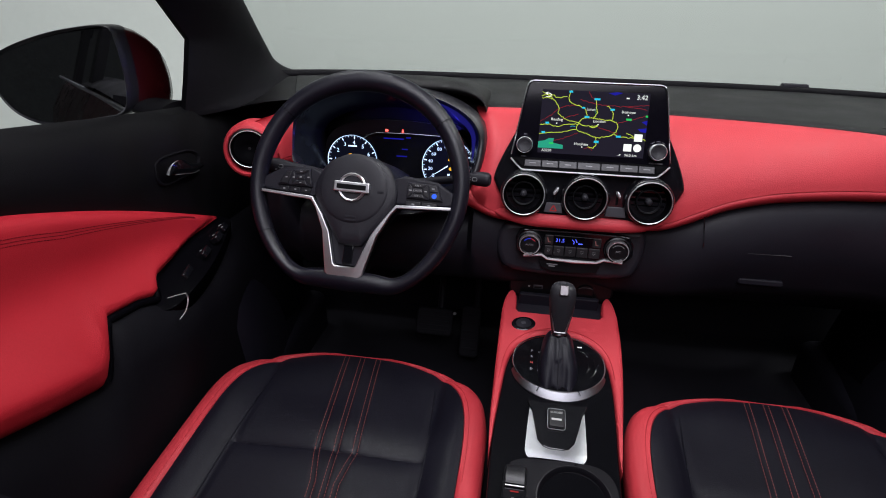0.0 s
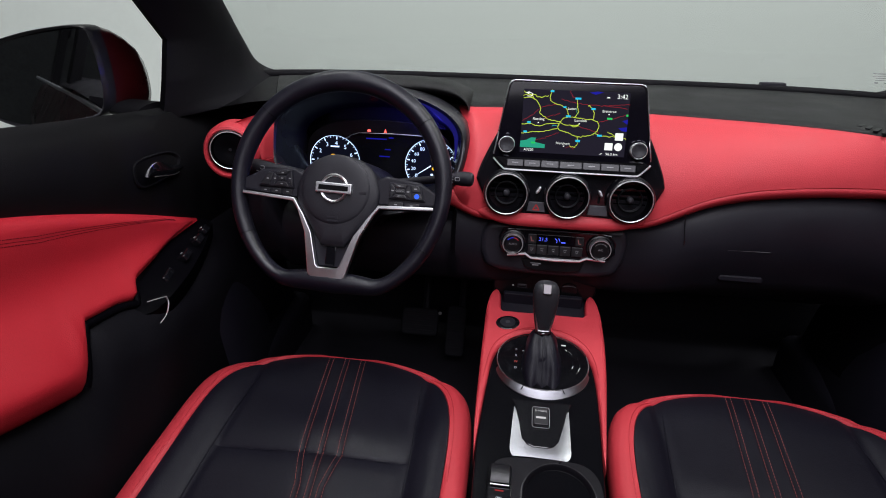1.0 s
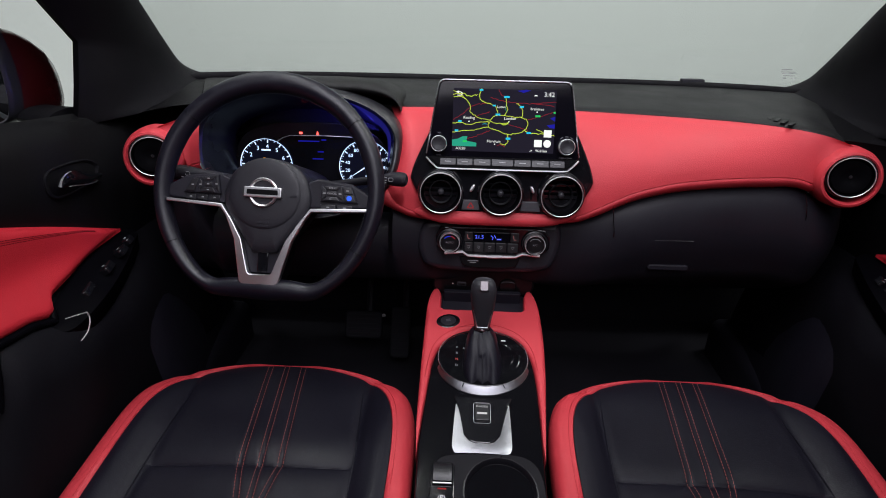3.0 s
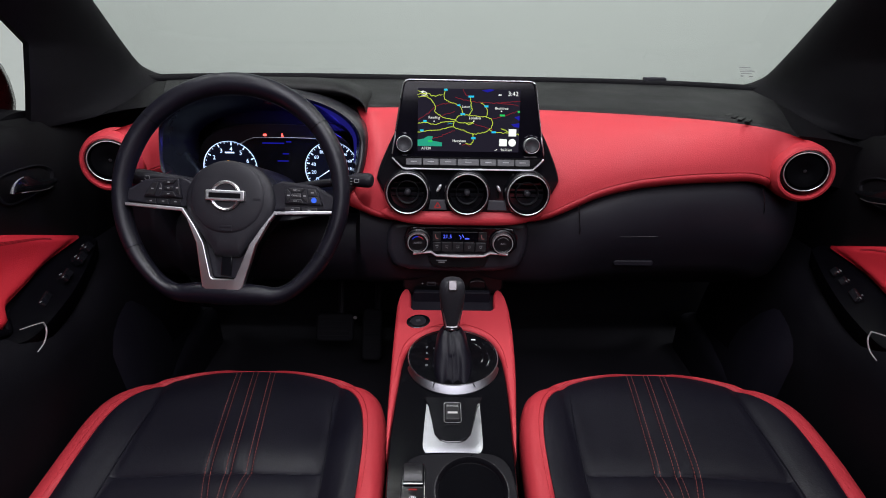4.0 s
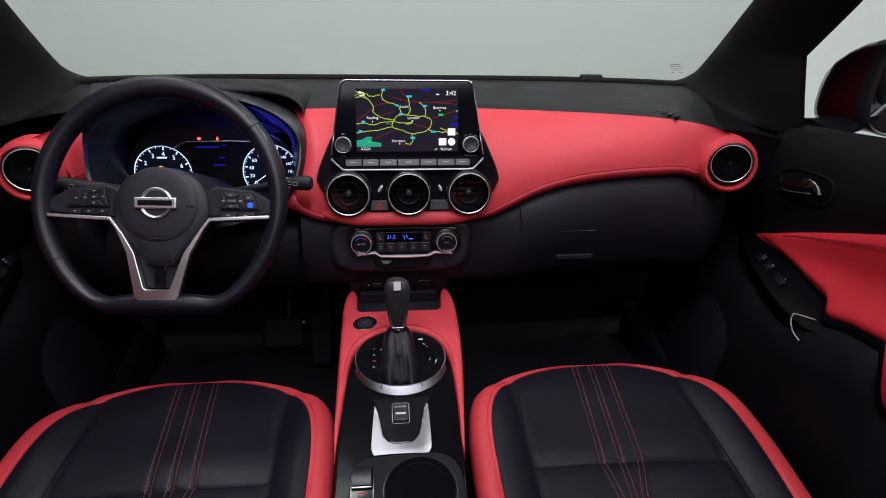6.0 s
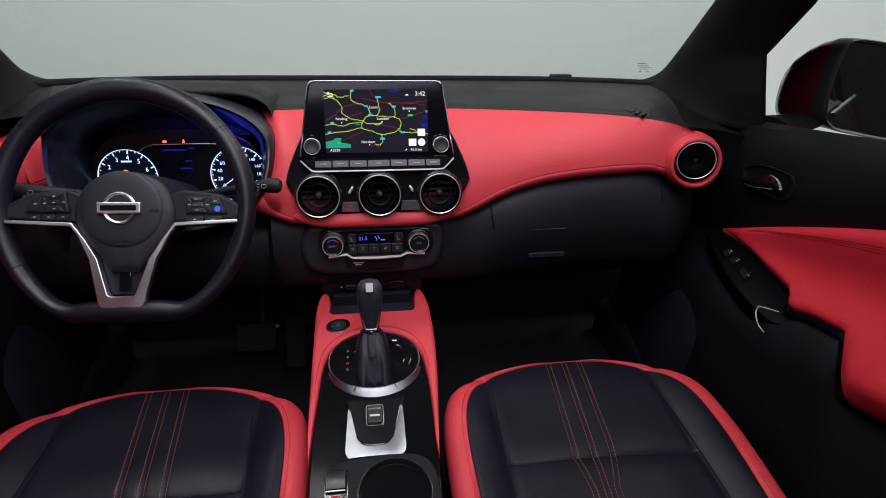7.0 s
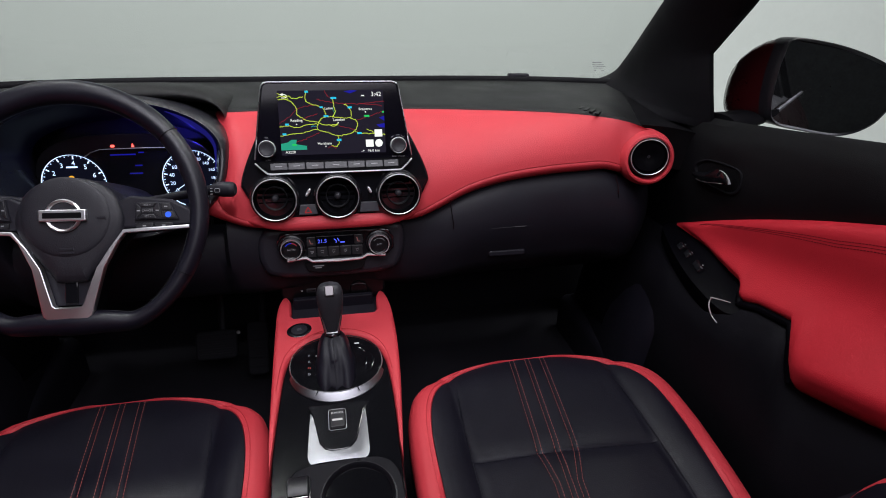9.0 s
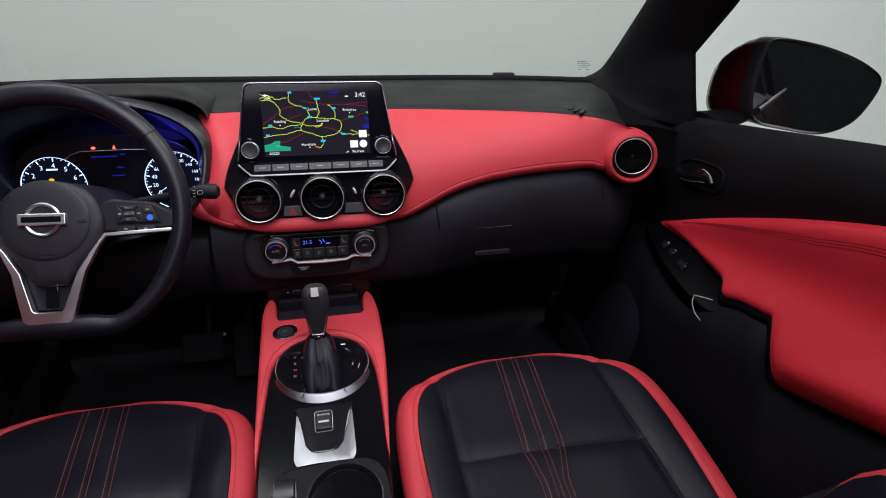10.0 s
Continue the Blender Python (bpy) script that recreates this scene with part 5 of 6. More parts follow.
# ---- climate panel and lower stack ----
def climate():
    t = thing("climate_panel", (0.006, 0.95, 0.76), "gloss black climate control panel with two chrome-ringed knobs", "climate control")
    m = facing(0.0, 0.930, 0.830, 8.5)
    pod = [(p.x, p.y) for p in spline([(-0.125, 0.026, 0), (-0.10, 0.036, 0), (0.0, 0.038, 0), (0.105, 0.037, 0), (0.128, 0.028, 0), (0.132, 0.0, 0), (0.124, -0.035, 0), (0.10, -0.058, 0), (0.0, -0.064, 0), (-0.105, -0.058, 0), (-0.130, -0.035, 0), (-0.135, 0.0, 0)], 5, True)]
    part("pod", slab(m, pod, 0.030, 0.012, 4, -0.042), POD, t, "black pod under the vents")
    face = [(-0.093, 0.025), (-0.080, 0.0265), (0.085, 0.0265), (0.099, 0.025), (0.109, 0.010), (0.109, -0.010), (0.098, -0.022), (0.060, -0.020), (0.050, -0.025), (-0.040, -0.025), (-0.048, -0.019), (-0.085, -0.022), (-0.098, -0.010), (-0.100, 0.010)]
    part("face", slab(m, orient(face), 0.010, 0.002, 2, -0.012), PIANO, t)
    part("silver_edge", tube([m @ Vector((x, y, 0.0)) for x, y in ((-0.083, -0.0225), (-0.050, -0.0195), (-0.040, -0.0262), (0.005, -0.0275), (0.048, -0.0262), (0.060, -0.0205), (0.092, -0.0225))], lambda u: 0.0022 + 0.0012 * math.cos(2 * math.pi * u) ** 2, 8), SILVER, t, "bright silver lower edge")
    part("top_edge", tube([m @ Vector((x, 0.0265, -0.001)) for x in (-0.07, 0.0, 0.075)], 0.0006, 6), GREYPAD, t)
    for x in (-0.074, 0.081):
        part("knob_collar", lathe(m @ pose(x, 0.001, -0.002), [(0.0245, -0.006), (0.0243, 0.0030), (0.0232, 0.0048), (0.0212, 0.0044), (0.0204, 0.0)], 44), PIANO, t, "gloss black collar")
        k = part("knob", lathe(m @ pose(x, 0.0, -0.002), [(0.0185, 0.0), (0.0180, 0.012), (0.0165, 0.0145), (0.0145, 0.0135), (0.0135, 0.012), (0.0, 0.0115)], 44), LINING, t, "black rotary knob")
        part("knob_ring", lathe(m @ pose(x, 0.0, -0.002), [(0.0190, 0.001), (0.0188, 0.0125), (0.0180, 0.0150), (0.0170, 0.0150), (0.0166, 0.0135)], 44), RINGMETAL, k, "chrome ring")
        part("knob_word", lettering(m @ pose(x, 0.0, 0.0105), "AUTO" if x < 0 else "A/C", 0.0052), GREYPRINT, k)
        arc = [(0.0118 * math.cos(radians(a)), 0.0118 * math.sin(radians(a))) for a in range(35, 146, 10)]
        if x < 0:
            part("knob_arc", ribbon(m @ pose(x, 0, 0.0104), arc[5:], 0.0013), glow("arc_blue", (0.02, 0.04, 0.6), 1.0), k)
            part("knob_arc", ribbon(m @ pose(x, 0, 0.0104), arc[:6], 0.0013), glow("arc_red", (0.35, 0.03, 0.05), 1.0), k)
        else:
            part("knob_arc", ribbon(m @ pose(x, 0, 0.0104), arc, 0.0010), GREYPRINT, k)
    part("display", box(m, -0.031, 0.036, 0.001, 0.0185, -0.002, -0.0008, 0.0005), SCREEN, t, "small dark climate display")
    lit = glow("climate_blue", (0.10, 0.14, 1.0), 1.3)
    part("readout", lettering(m @ pose(-0.020, 0.0095, -0.0005), "21.5", 0.0095), lit, t, "lit blue temperature readout")
    part("readout", merge(ribbon(m, [(0.001, 0.013), (0.005, 0.009), (0.004, 0.005)], 0.0012, -0.0005), ribbon(m, [(0.007, 0.014), (0.010, 0.008)], 0.0012, -0.0005), box(m, 0.012, 0.020, 0.005, 0.007, -0.0006, -0.0004, 0.0001)), lit, t)
    for x in (-0.0395, 0.0445):
        b = part("seat_key", box(m, x - 0.0075, x + 0.0075, 0.001, 0.0185, -0.003, 0.0, 0.001), BUTTON, t)
        part("seat_mark", ribbon(m, [(x - 0.003, 0.014), (x - 0.001, 0.006), (x + 0.003, 0.006)], 0.0016, 0.0003), glow("seat_mark_dim", (0.30, 0.12, 0.12), 0.6), b)
    xs = [-0.047, -0.031, -0.011, 0.010, 0.031, 0.052]
    for a, b in zip(xs, xs[1:]):
        key = part("key", box(m, a + 0.0007, b - 0.0007, -0.0185, -0.001, -0.003, 0.0005, 0.001), BUTTON, t)
        c = (a + b) / 2
        part("key_mark", merge(ribbon(m, [(c - 0.003, -0.0075), (c + 0.003, -0.0075)], 0.0008, 0.0007), ribbon(m, [(c - 0.0022, -0.0098), (c + 0.0006 * (round(c * 1000) % 5 - 2), -0.0122), (c + 0.0022, -0.0098)], 0.0008, 0.0007)), GREYPRINT, key)
    lip = [(-0.055, -0.031), (0.058, -0.031), (0.050, -0.048), (0.030, -0.052), (-0.030, -0.052), (-0.050, -0.046)]
    part("lower_slot", slab(m, orient(lip), 0.006, 0.002, 2, -0.012), LINING, t)
    part("slot_print", merge(box(m @ pose(-0.030, -0.039, -0.0055), -0.010, 0.010, 0.0005, 0.0025, 0, 0.0003, 0.0001), box(m @ pose(-0.030, -0.039, -0.0055), -0.006, 0.006, -0.003, -0.001, 0, 0.0003, 0.0001)), GREYPRINT, t)
    return t


climate()


def socket_panel():
    t = thing("socket_panel", (0.0, 0.97, 0.72), "black recess with charging sockets under the climate panel", "socket panel")
    m = facing(0.0, 0.972, 0.742, 4)
    part("panel", slab(m, rounded(0.20, 0.075, 0.02, -0.006, -0.006), 0.02, 0.004, 2, -0.02), LINING, t)
    part("usb_socket", box(m, -0.058, -0.040, -0.025, -0.017, -0.001, 0.0015, 0.001), GREYPAD, t, "small grey charging socket")
    part("usb_port", box(m, -0.056, -0.042, -0.023, -0.0195, 0.0012, 0.0019, 0.0004), LINING, t)
    part("usb_mark", box(m, -0.068, -0.065, -0.022, -0.020, 0, 0.0008, 0.0002), WHITEPRINT, t)
    part("power_socket", lathe(m @ pose(0.042, -0.024, 0.0), [(0.017, -0.004), (0.017, 0.001), (0.0155, 0.003), (0.0, 0.0035)], 32), LINING, t)
    part("socket_flap", tube([m @ Vector((0.042 + x, -0.0125 - 14 * x * x, 0.003)) for x in (-0.014, -0.007, 0, 0.007, 0.014)], 0.0008, 6), GREYPAD, t)
    return t


socket_panel()


# ---- centre console ----
KY = 1.027


def K(pts):
    return [(x, (y - 0.654) * KY) for x, y in pts]


def console():
    t = thing("centre_console", (-0.008, 0.65, 0.37), "centre console with a red leatherette surround and gloss black top", "centre console")
    m = pose(0, 0.654, 0.631, 13.17, 0, 0)
    rows = []
    for y, xl, xr in ((1.02, -0.108, 0.098), (0.93, -0.110, 0.100), (0.80, -0.110, 0.095), (0.68, -0.108, 0.086), (0.55, -0.104, 0.080), (0.30, -0.100, 0.078), (0.05, -0.098, 0.076)):
        z = 0.631 + 0.234 * (max(y, 0.5) - 0.654) - 0.012
        rows.append([(xl - 0.004, y, 0.37), (xl - 0.002, y, z - 0.05), (xl + 0.004, y, z - 0.006), (xl + 0.012, y, z), (xr - 0.012, y, z), (xr - 0.004, y, z - 0.006), (xr + 0.002, y, z - 0.05), (xr + 0.004, y, 0.37)])
    part("body", finish(grid(rows, cap=True), 50), HARD, t, "black console body")
    arch = [(-0.1085, 0.640), (-0.106, 0.682), (-0.101, 0.746), (-0.096, 0.793), (-0.086, 0.825), (-0.064, 0.850), (-0.028, 0.868), (0.014, 0.868), (0.052, 0.849), (0.073, 0.816), (0.080, 0.769), (0.081, 0.702), (0.0795, 0.640)]
    arch = [(p.x, p.y) for p in spline([(x, y, 0) for x, y in arch], 4)]
    left = [(p.x, p.y) for p in spline([(-0.110, 0.615, 0), (-0.1145, 0.682, 0), (-0.1155, 0.769, 0), (-0.1155, 0.85, 0), (-0.1150, 0.915, 0), (-0.1128, 0.942, 0), (-0.1080, 0.961, 0), (-0.1015, 0.970, 0), (-0.0945, 0.9695, 0), (-0.0892, 0.960, 0), (-0.0875, 0.945, 0), (-0.0875, 0.925, 0)], 4)]
    right = [(p.x, p.y) for p in spline([(0.0725, 0.925, 0), (0.0728, 0.945, 0), (0.0748, 0.960, 0), (0.0800, 0.9695, 0), (0.0868, 0.970, 0), (0.0930, 0.961, 0), (0.0985, 0.942, 0), (0.1020, 0.912, 0), (0.1025, 0.85, 0), (0.098, 0.769, 0), (0.090, 0.690, 0), (0.0815, 0.615, 0)], 4)]
    out = left + [(-0.082, 0.919), (0.066, 0.919)] + right + arch[::-1]
    bm = slab(m, orient(K(out)), 0.034, 0.008, 5, -0.034, lambda p: min(0.55 if p[1] > 0.255 else 1.0, max(0.10, (p[1] + 0.01) / 0.16)), True)
    for v in bm.verts:
        v.co.z += 0.006 * max(0.0, (v.co.y - 0.905) / 0.07) ** 1.3
    part("red_surround", bm, RED, t, "red leatherette console surround")
    seam = [m @ Vector((*p, 0.0002)) for p in K([(x * 1.06, y + 0.012) for x, y in arch[8:-8]])]
    part("seam", tube(seam, 0.0008, 5), DARKTHREAD, t, "dark red seam")
    deck = [(-0.104, 0.40), (-0.1075, 0.600)] + [(x * 0.995, y - 0.001) for x, y in arch] + [(0.0790, 0.600), (0.0775, 0.40)]
    part("gloss_deck", slab(m, orient(K(deck)), 0.02, 0.002, 2, -0.026), DECK, t, "gloss black console deck")
    # tray at the front
    part("tray_floor", slab(m, orient(K([(-0.090, 0.918), (0.074, 0.918), (0.076, 0.985), (-0.092, 0.985)])), 0.006, 0.001, 2, -0.040), RUBBER, t, "dark rubber tray mat")
    part("tray_wall", slab(facing(0, 0.962, 0.690, 0), rounded(0.152, 0.040, 0.004, -0.008, 0.002), 0.008, 0.003, 2, 0), KICK, t, "dark grey tray wall")
    # start button
    ms = m @ pose(-0.0720, (0.887 - 0.654) * KY, 0.0, 0, 0, 14)
    b = part("start_button_ring", slab(ms, superellipse(0.0225, 0.0175, 2, 40), 0.003, 0.0015, 2, -0.002), PIANO, t, "black start button in an oval ring")
    part("start_button", slab(ms, superellipse(0.0145, 0.0125, 2, 36), 0.002, 0.001, 2, 0.0005), HARD, b)
    part("start_print", box(ms @ pose(0.0, 0.0, 0.0026), -0.004, 0.004, -0.003, 0.003, 0, 0.0003, 0.0002), GREYPAD, b)
    # gear gate
    mg = m @ pose(-0.0085, (0.802 - 0.654) * KY, -0.002)
    gate = part("gate_plate", slab(mg, superellipse(0.077, 0.062, 2.1, 64), 0.006, 0.002, 2, -0.002), DECK, t, "gloss black gear gate with selector letters")
    part("gate_rim", tube([mg @ Vector((*p, 0.0045)) for p in superellipse(0.0775, 0.0625, 2.1, 72)], 0.0011, 6, True), DARKCHROME, gate)
    rows = []
    for i in range(37):
        a = radians(198 + 144 * i / 36)
        c, s = math.cos(a), math.sin(a)
        w = 0.0050 + 0.0085 * math.sin(math.pi * i / 36)
        rows.append([mg @ Vector((0.0775 * c, 0.0625 * s, 0.0052)), mg @ Vector(((0.0775 + w * 0.12) * c, (0.0625 + w * 0.12) * s, 0.0055)), mg @ Vector(((0.0775 + w * 0.20) * c, (0.0625 + w * 0.20) * s, 0.0050)), mg @ Vector(((0.0775 + w) * c, (0.0625 + w) * s, -0.0015)), mg @ Vector(((0.0775 + w) * c, (0.0625 + w) * s, -0.012))])
    part("silver_crescent", finish(grid(rows), 24), BRUSHED, gate, "satin silver crescent round the gate")
    for a in (246, 294):
        c, s = math.cos(radians(a)), math.sin(radians(a))
        part("crescent_joint", ribbon(mg, [(0.077 * c, 0.062 * s), (0.087 * c, 0.073 * s)], 0.0012, 0.0062), PIANO, gate)
    for k, w in enumerate("PRND"):
        y = 0.0185 - 0.0135 * k
        part("selector_letter", lettering(mg @ pose(-0.0455, y + 0.002, 0.0046), w, 0.0066), glow("lit_neutral", (0.9, 0.16, 0.14), 0.6) if w == "N" else GREYPRINT, gate)
    part("selector_mark", merge(box(mg @ pose(-0.032, 0.019, 0.0044), -0.003, 0.003, -0.0006, 0.0006, 0, 0.0003, 0.0001), box(mg @ pose(-0.032, -0.022, 0.0044), -0.003, 0.003, -0.0006, 0.0006, 0, 0.0003, 0.0001), box(mg @ pose(0.037, 0.040, 0.0044), -0.004, 0.004, -0.0013, 0.0013, 0, 0.0003, 0.0001)), WHITEPRINT, gate)
    for r0, a0, a1 in ((0.045, -28, 12), (0.056, -30, 20), (0.050, 30, 55)):
        pts = [mg @ Vector((0.004 + r0 * 1.05 * math.cos(radians(a0 + (a1 - a0) * k / 10)), r0 * 0.8 * math.sin(radians(a0 + (a1 - a0) * k / 10)), 0.0042)) for k in range(11)]
        part("gate_ridge", tube(pts, lambda u: 0.0016 * math.sin(math.pi * (0.05 + 0.9 * u)) + 0.0003, 8), PIANO, gate)
    # silver plate with the drive mode switch
    rows = []
    for j in range(17):
        y = 0.6258 + (0.722 - 0.6258) * (j / 16) ** 1.6
        f = (y - 0.6258) / 0.0962
        xl, xr = -0.0575 - 0.0025 * f, 0.0335 + 0.007 * f
        row = [m @ Vector((xl, (y - 0.654) * KY, -0.012))]
        for k in range(25):
            u = -1 + 2 * k / 24
            z = -0.0024 - 0.0035 * abs(u) ** 3 - 0.0012 * max(0.0, (0.6405 - y) / 0.0147) ** 2 - 0.0015 * f
            row.append(m @ Vector(((xl + xr) / 2 + (xr - xl) / 2 * u, (y - 0.654) * KY, z)))
        row.append(m @ Vector((xr, (y - 0.654) * KY, -0.012)))
        rows.append(row)
    part("silver_plate", finish(grid(rows), 50), BRUSHED, t, "polished silver plate round the drive mode switch")
    inner = [(-0.0575, 0.722), (-0.0493, 0.704), (-0.0443, 0.680), (-0.0395, 0.6545), (-0.0315, 0.6446), (-0.0220, 0.6412), (-0.002, 0.6412), (0.0072, 0.6442), (0.0160, 0.6546), (0.0233, 0.680), (0.0293, 0.704), (0.0380, 0.722)]
    part("mode_panel", slab(m, orient(K(inner)), 0.004, 0.0015, 2, -0.005), PIANO, t)
    md = m @ pose(-0.0115, (0.691 - 0.654) * KY, -0.001)
    bez = part("mode_switch_bezel", slab(md, rounded(0.0275, 0.0385, 0.004), 0.0025, 0.001, 2, 0.0), PIANO, t)
    part("bezel_line", tube([md @ Vector((x, y, 0.0026)) for x, y in rounded(0.0266, 0.0376, 0.004)], 0.0005, 6, True), CHROME, bez, "fine chrome line")
    sw = part("mode_switch", slab(md @ pose(0, 0, 0.001, -6, 0, 0), rounded(0.0232, 0.034, 0.003), 0.005, 0.0015, 3, 0.0), BUTTON, bez, "dark rocker switch with white print")
    part("mode_print", lettering(md @ pose(0, 0.0095, 0.0060, -6, 0, 0), "D-MODE", 0.0048), WHITEPRINT, sw)
    part("mode_lamp", box(md @ pose(0, -0.003, 0.0062, -6, 0, 0), -0.0078, 0.0078, -0.0019, 0.0019, 0, 0.0004, 0.0002), glow("mode_white", (0.8, 0.78, 0.8), 0.8), sw, "lit white bar")
    # cup holder panel
    panel = [(p.x, p.y) for p in spline([(-0.088, 0.40, 0), (-0.088, 0.50, 0), (-0.0865, 0.570, 0), (-0.082, 0.603, 0), (-0.068, 0.617, 0), (-0.040, 0.6215, 0), (0.020, 0.6235, 0), (0.050, 0.620, 0), (0.068, 0.605, 0), (0.0755, 0.575, 0), (0.077, 0.50, 0), (0.077, 0.40, 0)], 4)]
    hole = [(0.013 + 0.051 * math.cos(radians(a)), 0.566 + 0.051 * math.sin(radians(a))) for a in range(90, 451, 6)]
    # plate with the hole: two halves joined at the hole's centre line
    top_i = max(range(len(panel)), key=lambda i: panel[i][1])
    lft = panel[:top_i + 1] + [p for p in hole[:31]] + [(0.013, 0.40)]
    rgt = panel[top_i:] + [(0.013, 0.40)] + [p for p in hole[30:]]
    part("cup_panel", merge(slab(m, orient(K(lft)), 0.012, 0.0015, 2, -0.012), slab(m, orient(K(rgt)), 0.012, 0.0015, 2, -0.012)), SOFT, t, "matt black cup holder panel")
    mc = m @ pose(0.013, (0.566 - 0.654) * KY, 0)
    part("cup_well", lathe(mc, [(0.0530, 0.0), (0.0525, 0.0022), (0.0508, 0.0026), (0.0495, 0.0008), (0.0470, -0.006), (0.0455, -0.035), (0.043, -0.060), (0.0, -0.061)], 56), BEZEL, t, "round cup holder")
    mp = m @ pose(-0.069, (0.572 - 0.654) * KY, 0)
    pb = part("parking_brake_bezel", slab(mp, rounded(0.034, 0.078, 0.006, 0, -0.005), 0.004, 0.0015, 2, -0.001), PIANO, t)
    rows = []
    for y, h in ((0.034, 0.003), (0.030, 0.008), (0.020, 0.0125), (0.008, 0.013), (0.002, 0.010)):
        rows.append([mp @ Vector((x, y, h - (0.004 if abs(x) > 0.0135 else 0))) for x in (-0.0145, -0.0130, -0.005, 0.005, 0.0130, 0.0145)])
    part("parking_brake_switch", finish(grid(rows), 50), BUTTON, pb, "grey parking brake switch")
    part("brake_edge", box(mp @ pose(0, 0.0005, 0.006), -0.0135, 0.0135, -0.001, 0.001, 0, 0.002, 0.0005), SILVER, pb)
    part("brake_lamp", box(mp @ pose(0, -0.006, 0.0031), -0.006, 0.006, -0.0010, 0.0010, 0, 0.0004, 0.0002), glow_red, pb, "lit red bar")
    part("brake_print", lettering(mp @ pose(0, -0.019, 0.0032), "(P)", 0.010), WHITEPRINT, pb)
    return t


console()


def gear_lever():
    t = thing("gear_lever", (-0.010, 0.79, 0.66), "black automatic gear lever with a leather boot", "gear lever")
    # boot with folds
    rows = []
    for i in range(15):
        v = i / 14
        c = Vector((-0.010 - 0.002 * v, 0.788 + 0.034 * v ** 1.2, 0.664 + 0.050 * v))
        a = 0.0335 - 0.011 * v - 0.009 * v ** 6
        b = 0.038 - 0.014 * v - 0.012 * v ** 5
        row = []
        for k in range(80):
            th = 2 * math.pi * k / 80
            cc, ss = math.cos(th), math.sin(th)
            f = 1 + 0.03 * math.sin(v * 9 + 3 * th) * (1 - v)
            x = a * math.copysign(abs(cc) ** 0.55, cc) * f
            y = b * math.copysign(abs(ss) ** 0.55, ss) * f
            if ss < 0:
                xm = 0.002 * math.sin(v * 5)
                y -= 0.0045 * math.exp(-((x - xm) / 0.0030) ** 2) - 0.0040 * (math.exp(-((x - xm - 0.0085) / 0.0045) ** 2) + math.exp(-((x - xm + 0.0085) / 0.0045) ** 2)) * (0.3 + 0.7 * (1 - v))
                y -= 0.006 * (1 - v) ** 3 * math.exp(-((abs(x) - 0.020) / 0.008) ** 2)
            row.append(c + Vector((x, y, 0.234 * y * (1 - v))))
        rows.append(row)
    part("boot", finish(grid(rows, closed_u=True), 60), LEATHER, t, "creased black leather boot")
    part("boot_seam", tube([Vector(r[60]) + Vector((0, -0.0002, 0)) for r in rows], 0.0007, 6), LEATHER, t)
    part("collar", lathe(pose(-0.012, 0.822, 0.712, -12, 0, 0), [(0.0115, -0.002), (0.0130, 0.0), (0.0130, 0.003), (0.0120, 0.005), (0.010, 0.006)], 32), DARKCHROME, t, "dark chrome collar")
    prof = [(0.0, 0.0108, 0.0105), (0.012, 0.0128, 0.0122), (0.030, 0.0158, 0.0145), (0.048, 0.0180, 0.0165), (0.062, 0.0192, 0.0182), (0.074, 0.0190, 0.0185), (0.082, 0.0172, 0.0170), (0.0875, 0.0135, 0.0140), (0.0900, 0.0080, 0.0090), (0.0905, 0.0, 0.0)]
    mk = pose(-0.012, 0.822, 0.714, -11, 0, 0)
    rows = []
    for h, a, b in prof:
        row = []
        for x, y in superellipse(max(a * 1.15, 1e-4), max(b * 1.12, 1e-4), 2.5, 36):
            row.append(mk @ Vector((x, y, h)))
        rows.append(row)
    kn = part("knob", finish(grid(rows, closed_u=True), 60), KNOB, t, "smooth black knob")
    part("release_button", slab(mk @ pose(0, -0.0155, 0.0805, 60, 0, 0), rounded(0.0150, 0.018, 0.003), 0.0050, 0.0016, 3, 0.0), RELEASE, kn, "silver release button")
    for s in (-1, 1):
        part("knob_trim", tube([mk @ Vector((s * x, -y, h)) for x, y, h in ((0.0175, 0.006, 0.052), (0.0160, 0.0095, 0.040), (0.0125, 0.0115, 0.022), (0.0095, 0.0105, 0.008))], 0.0015, 6), CHROME, kn, "fine chrome line")
    part("knob_trim", tube([mk @ Vector((x, -0.0120 + 0.12 * abs(x), 0.006)) for x in (-0.0095, -0.005, 0, 0.005, 0.0095)], 0.0015, 6), CHROME, kn, "fine chrome line")
    return t


gear_lever()


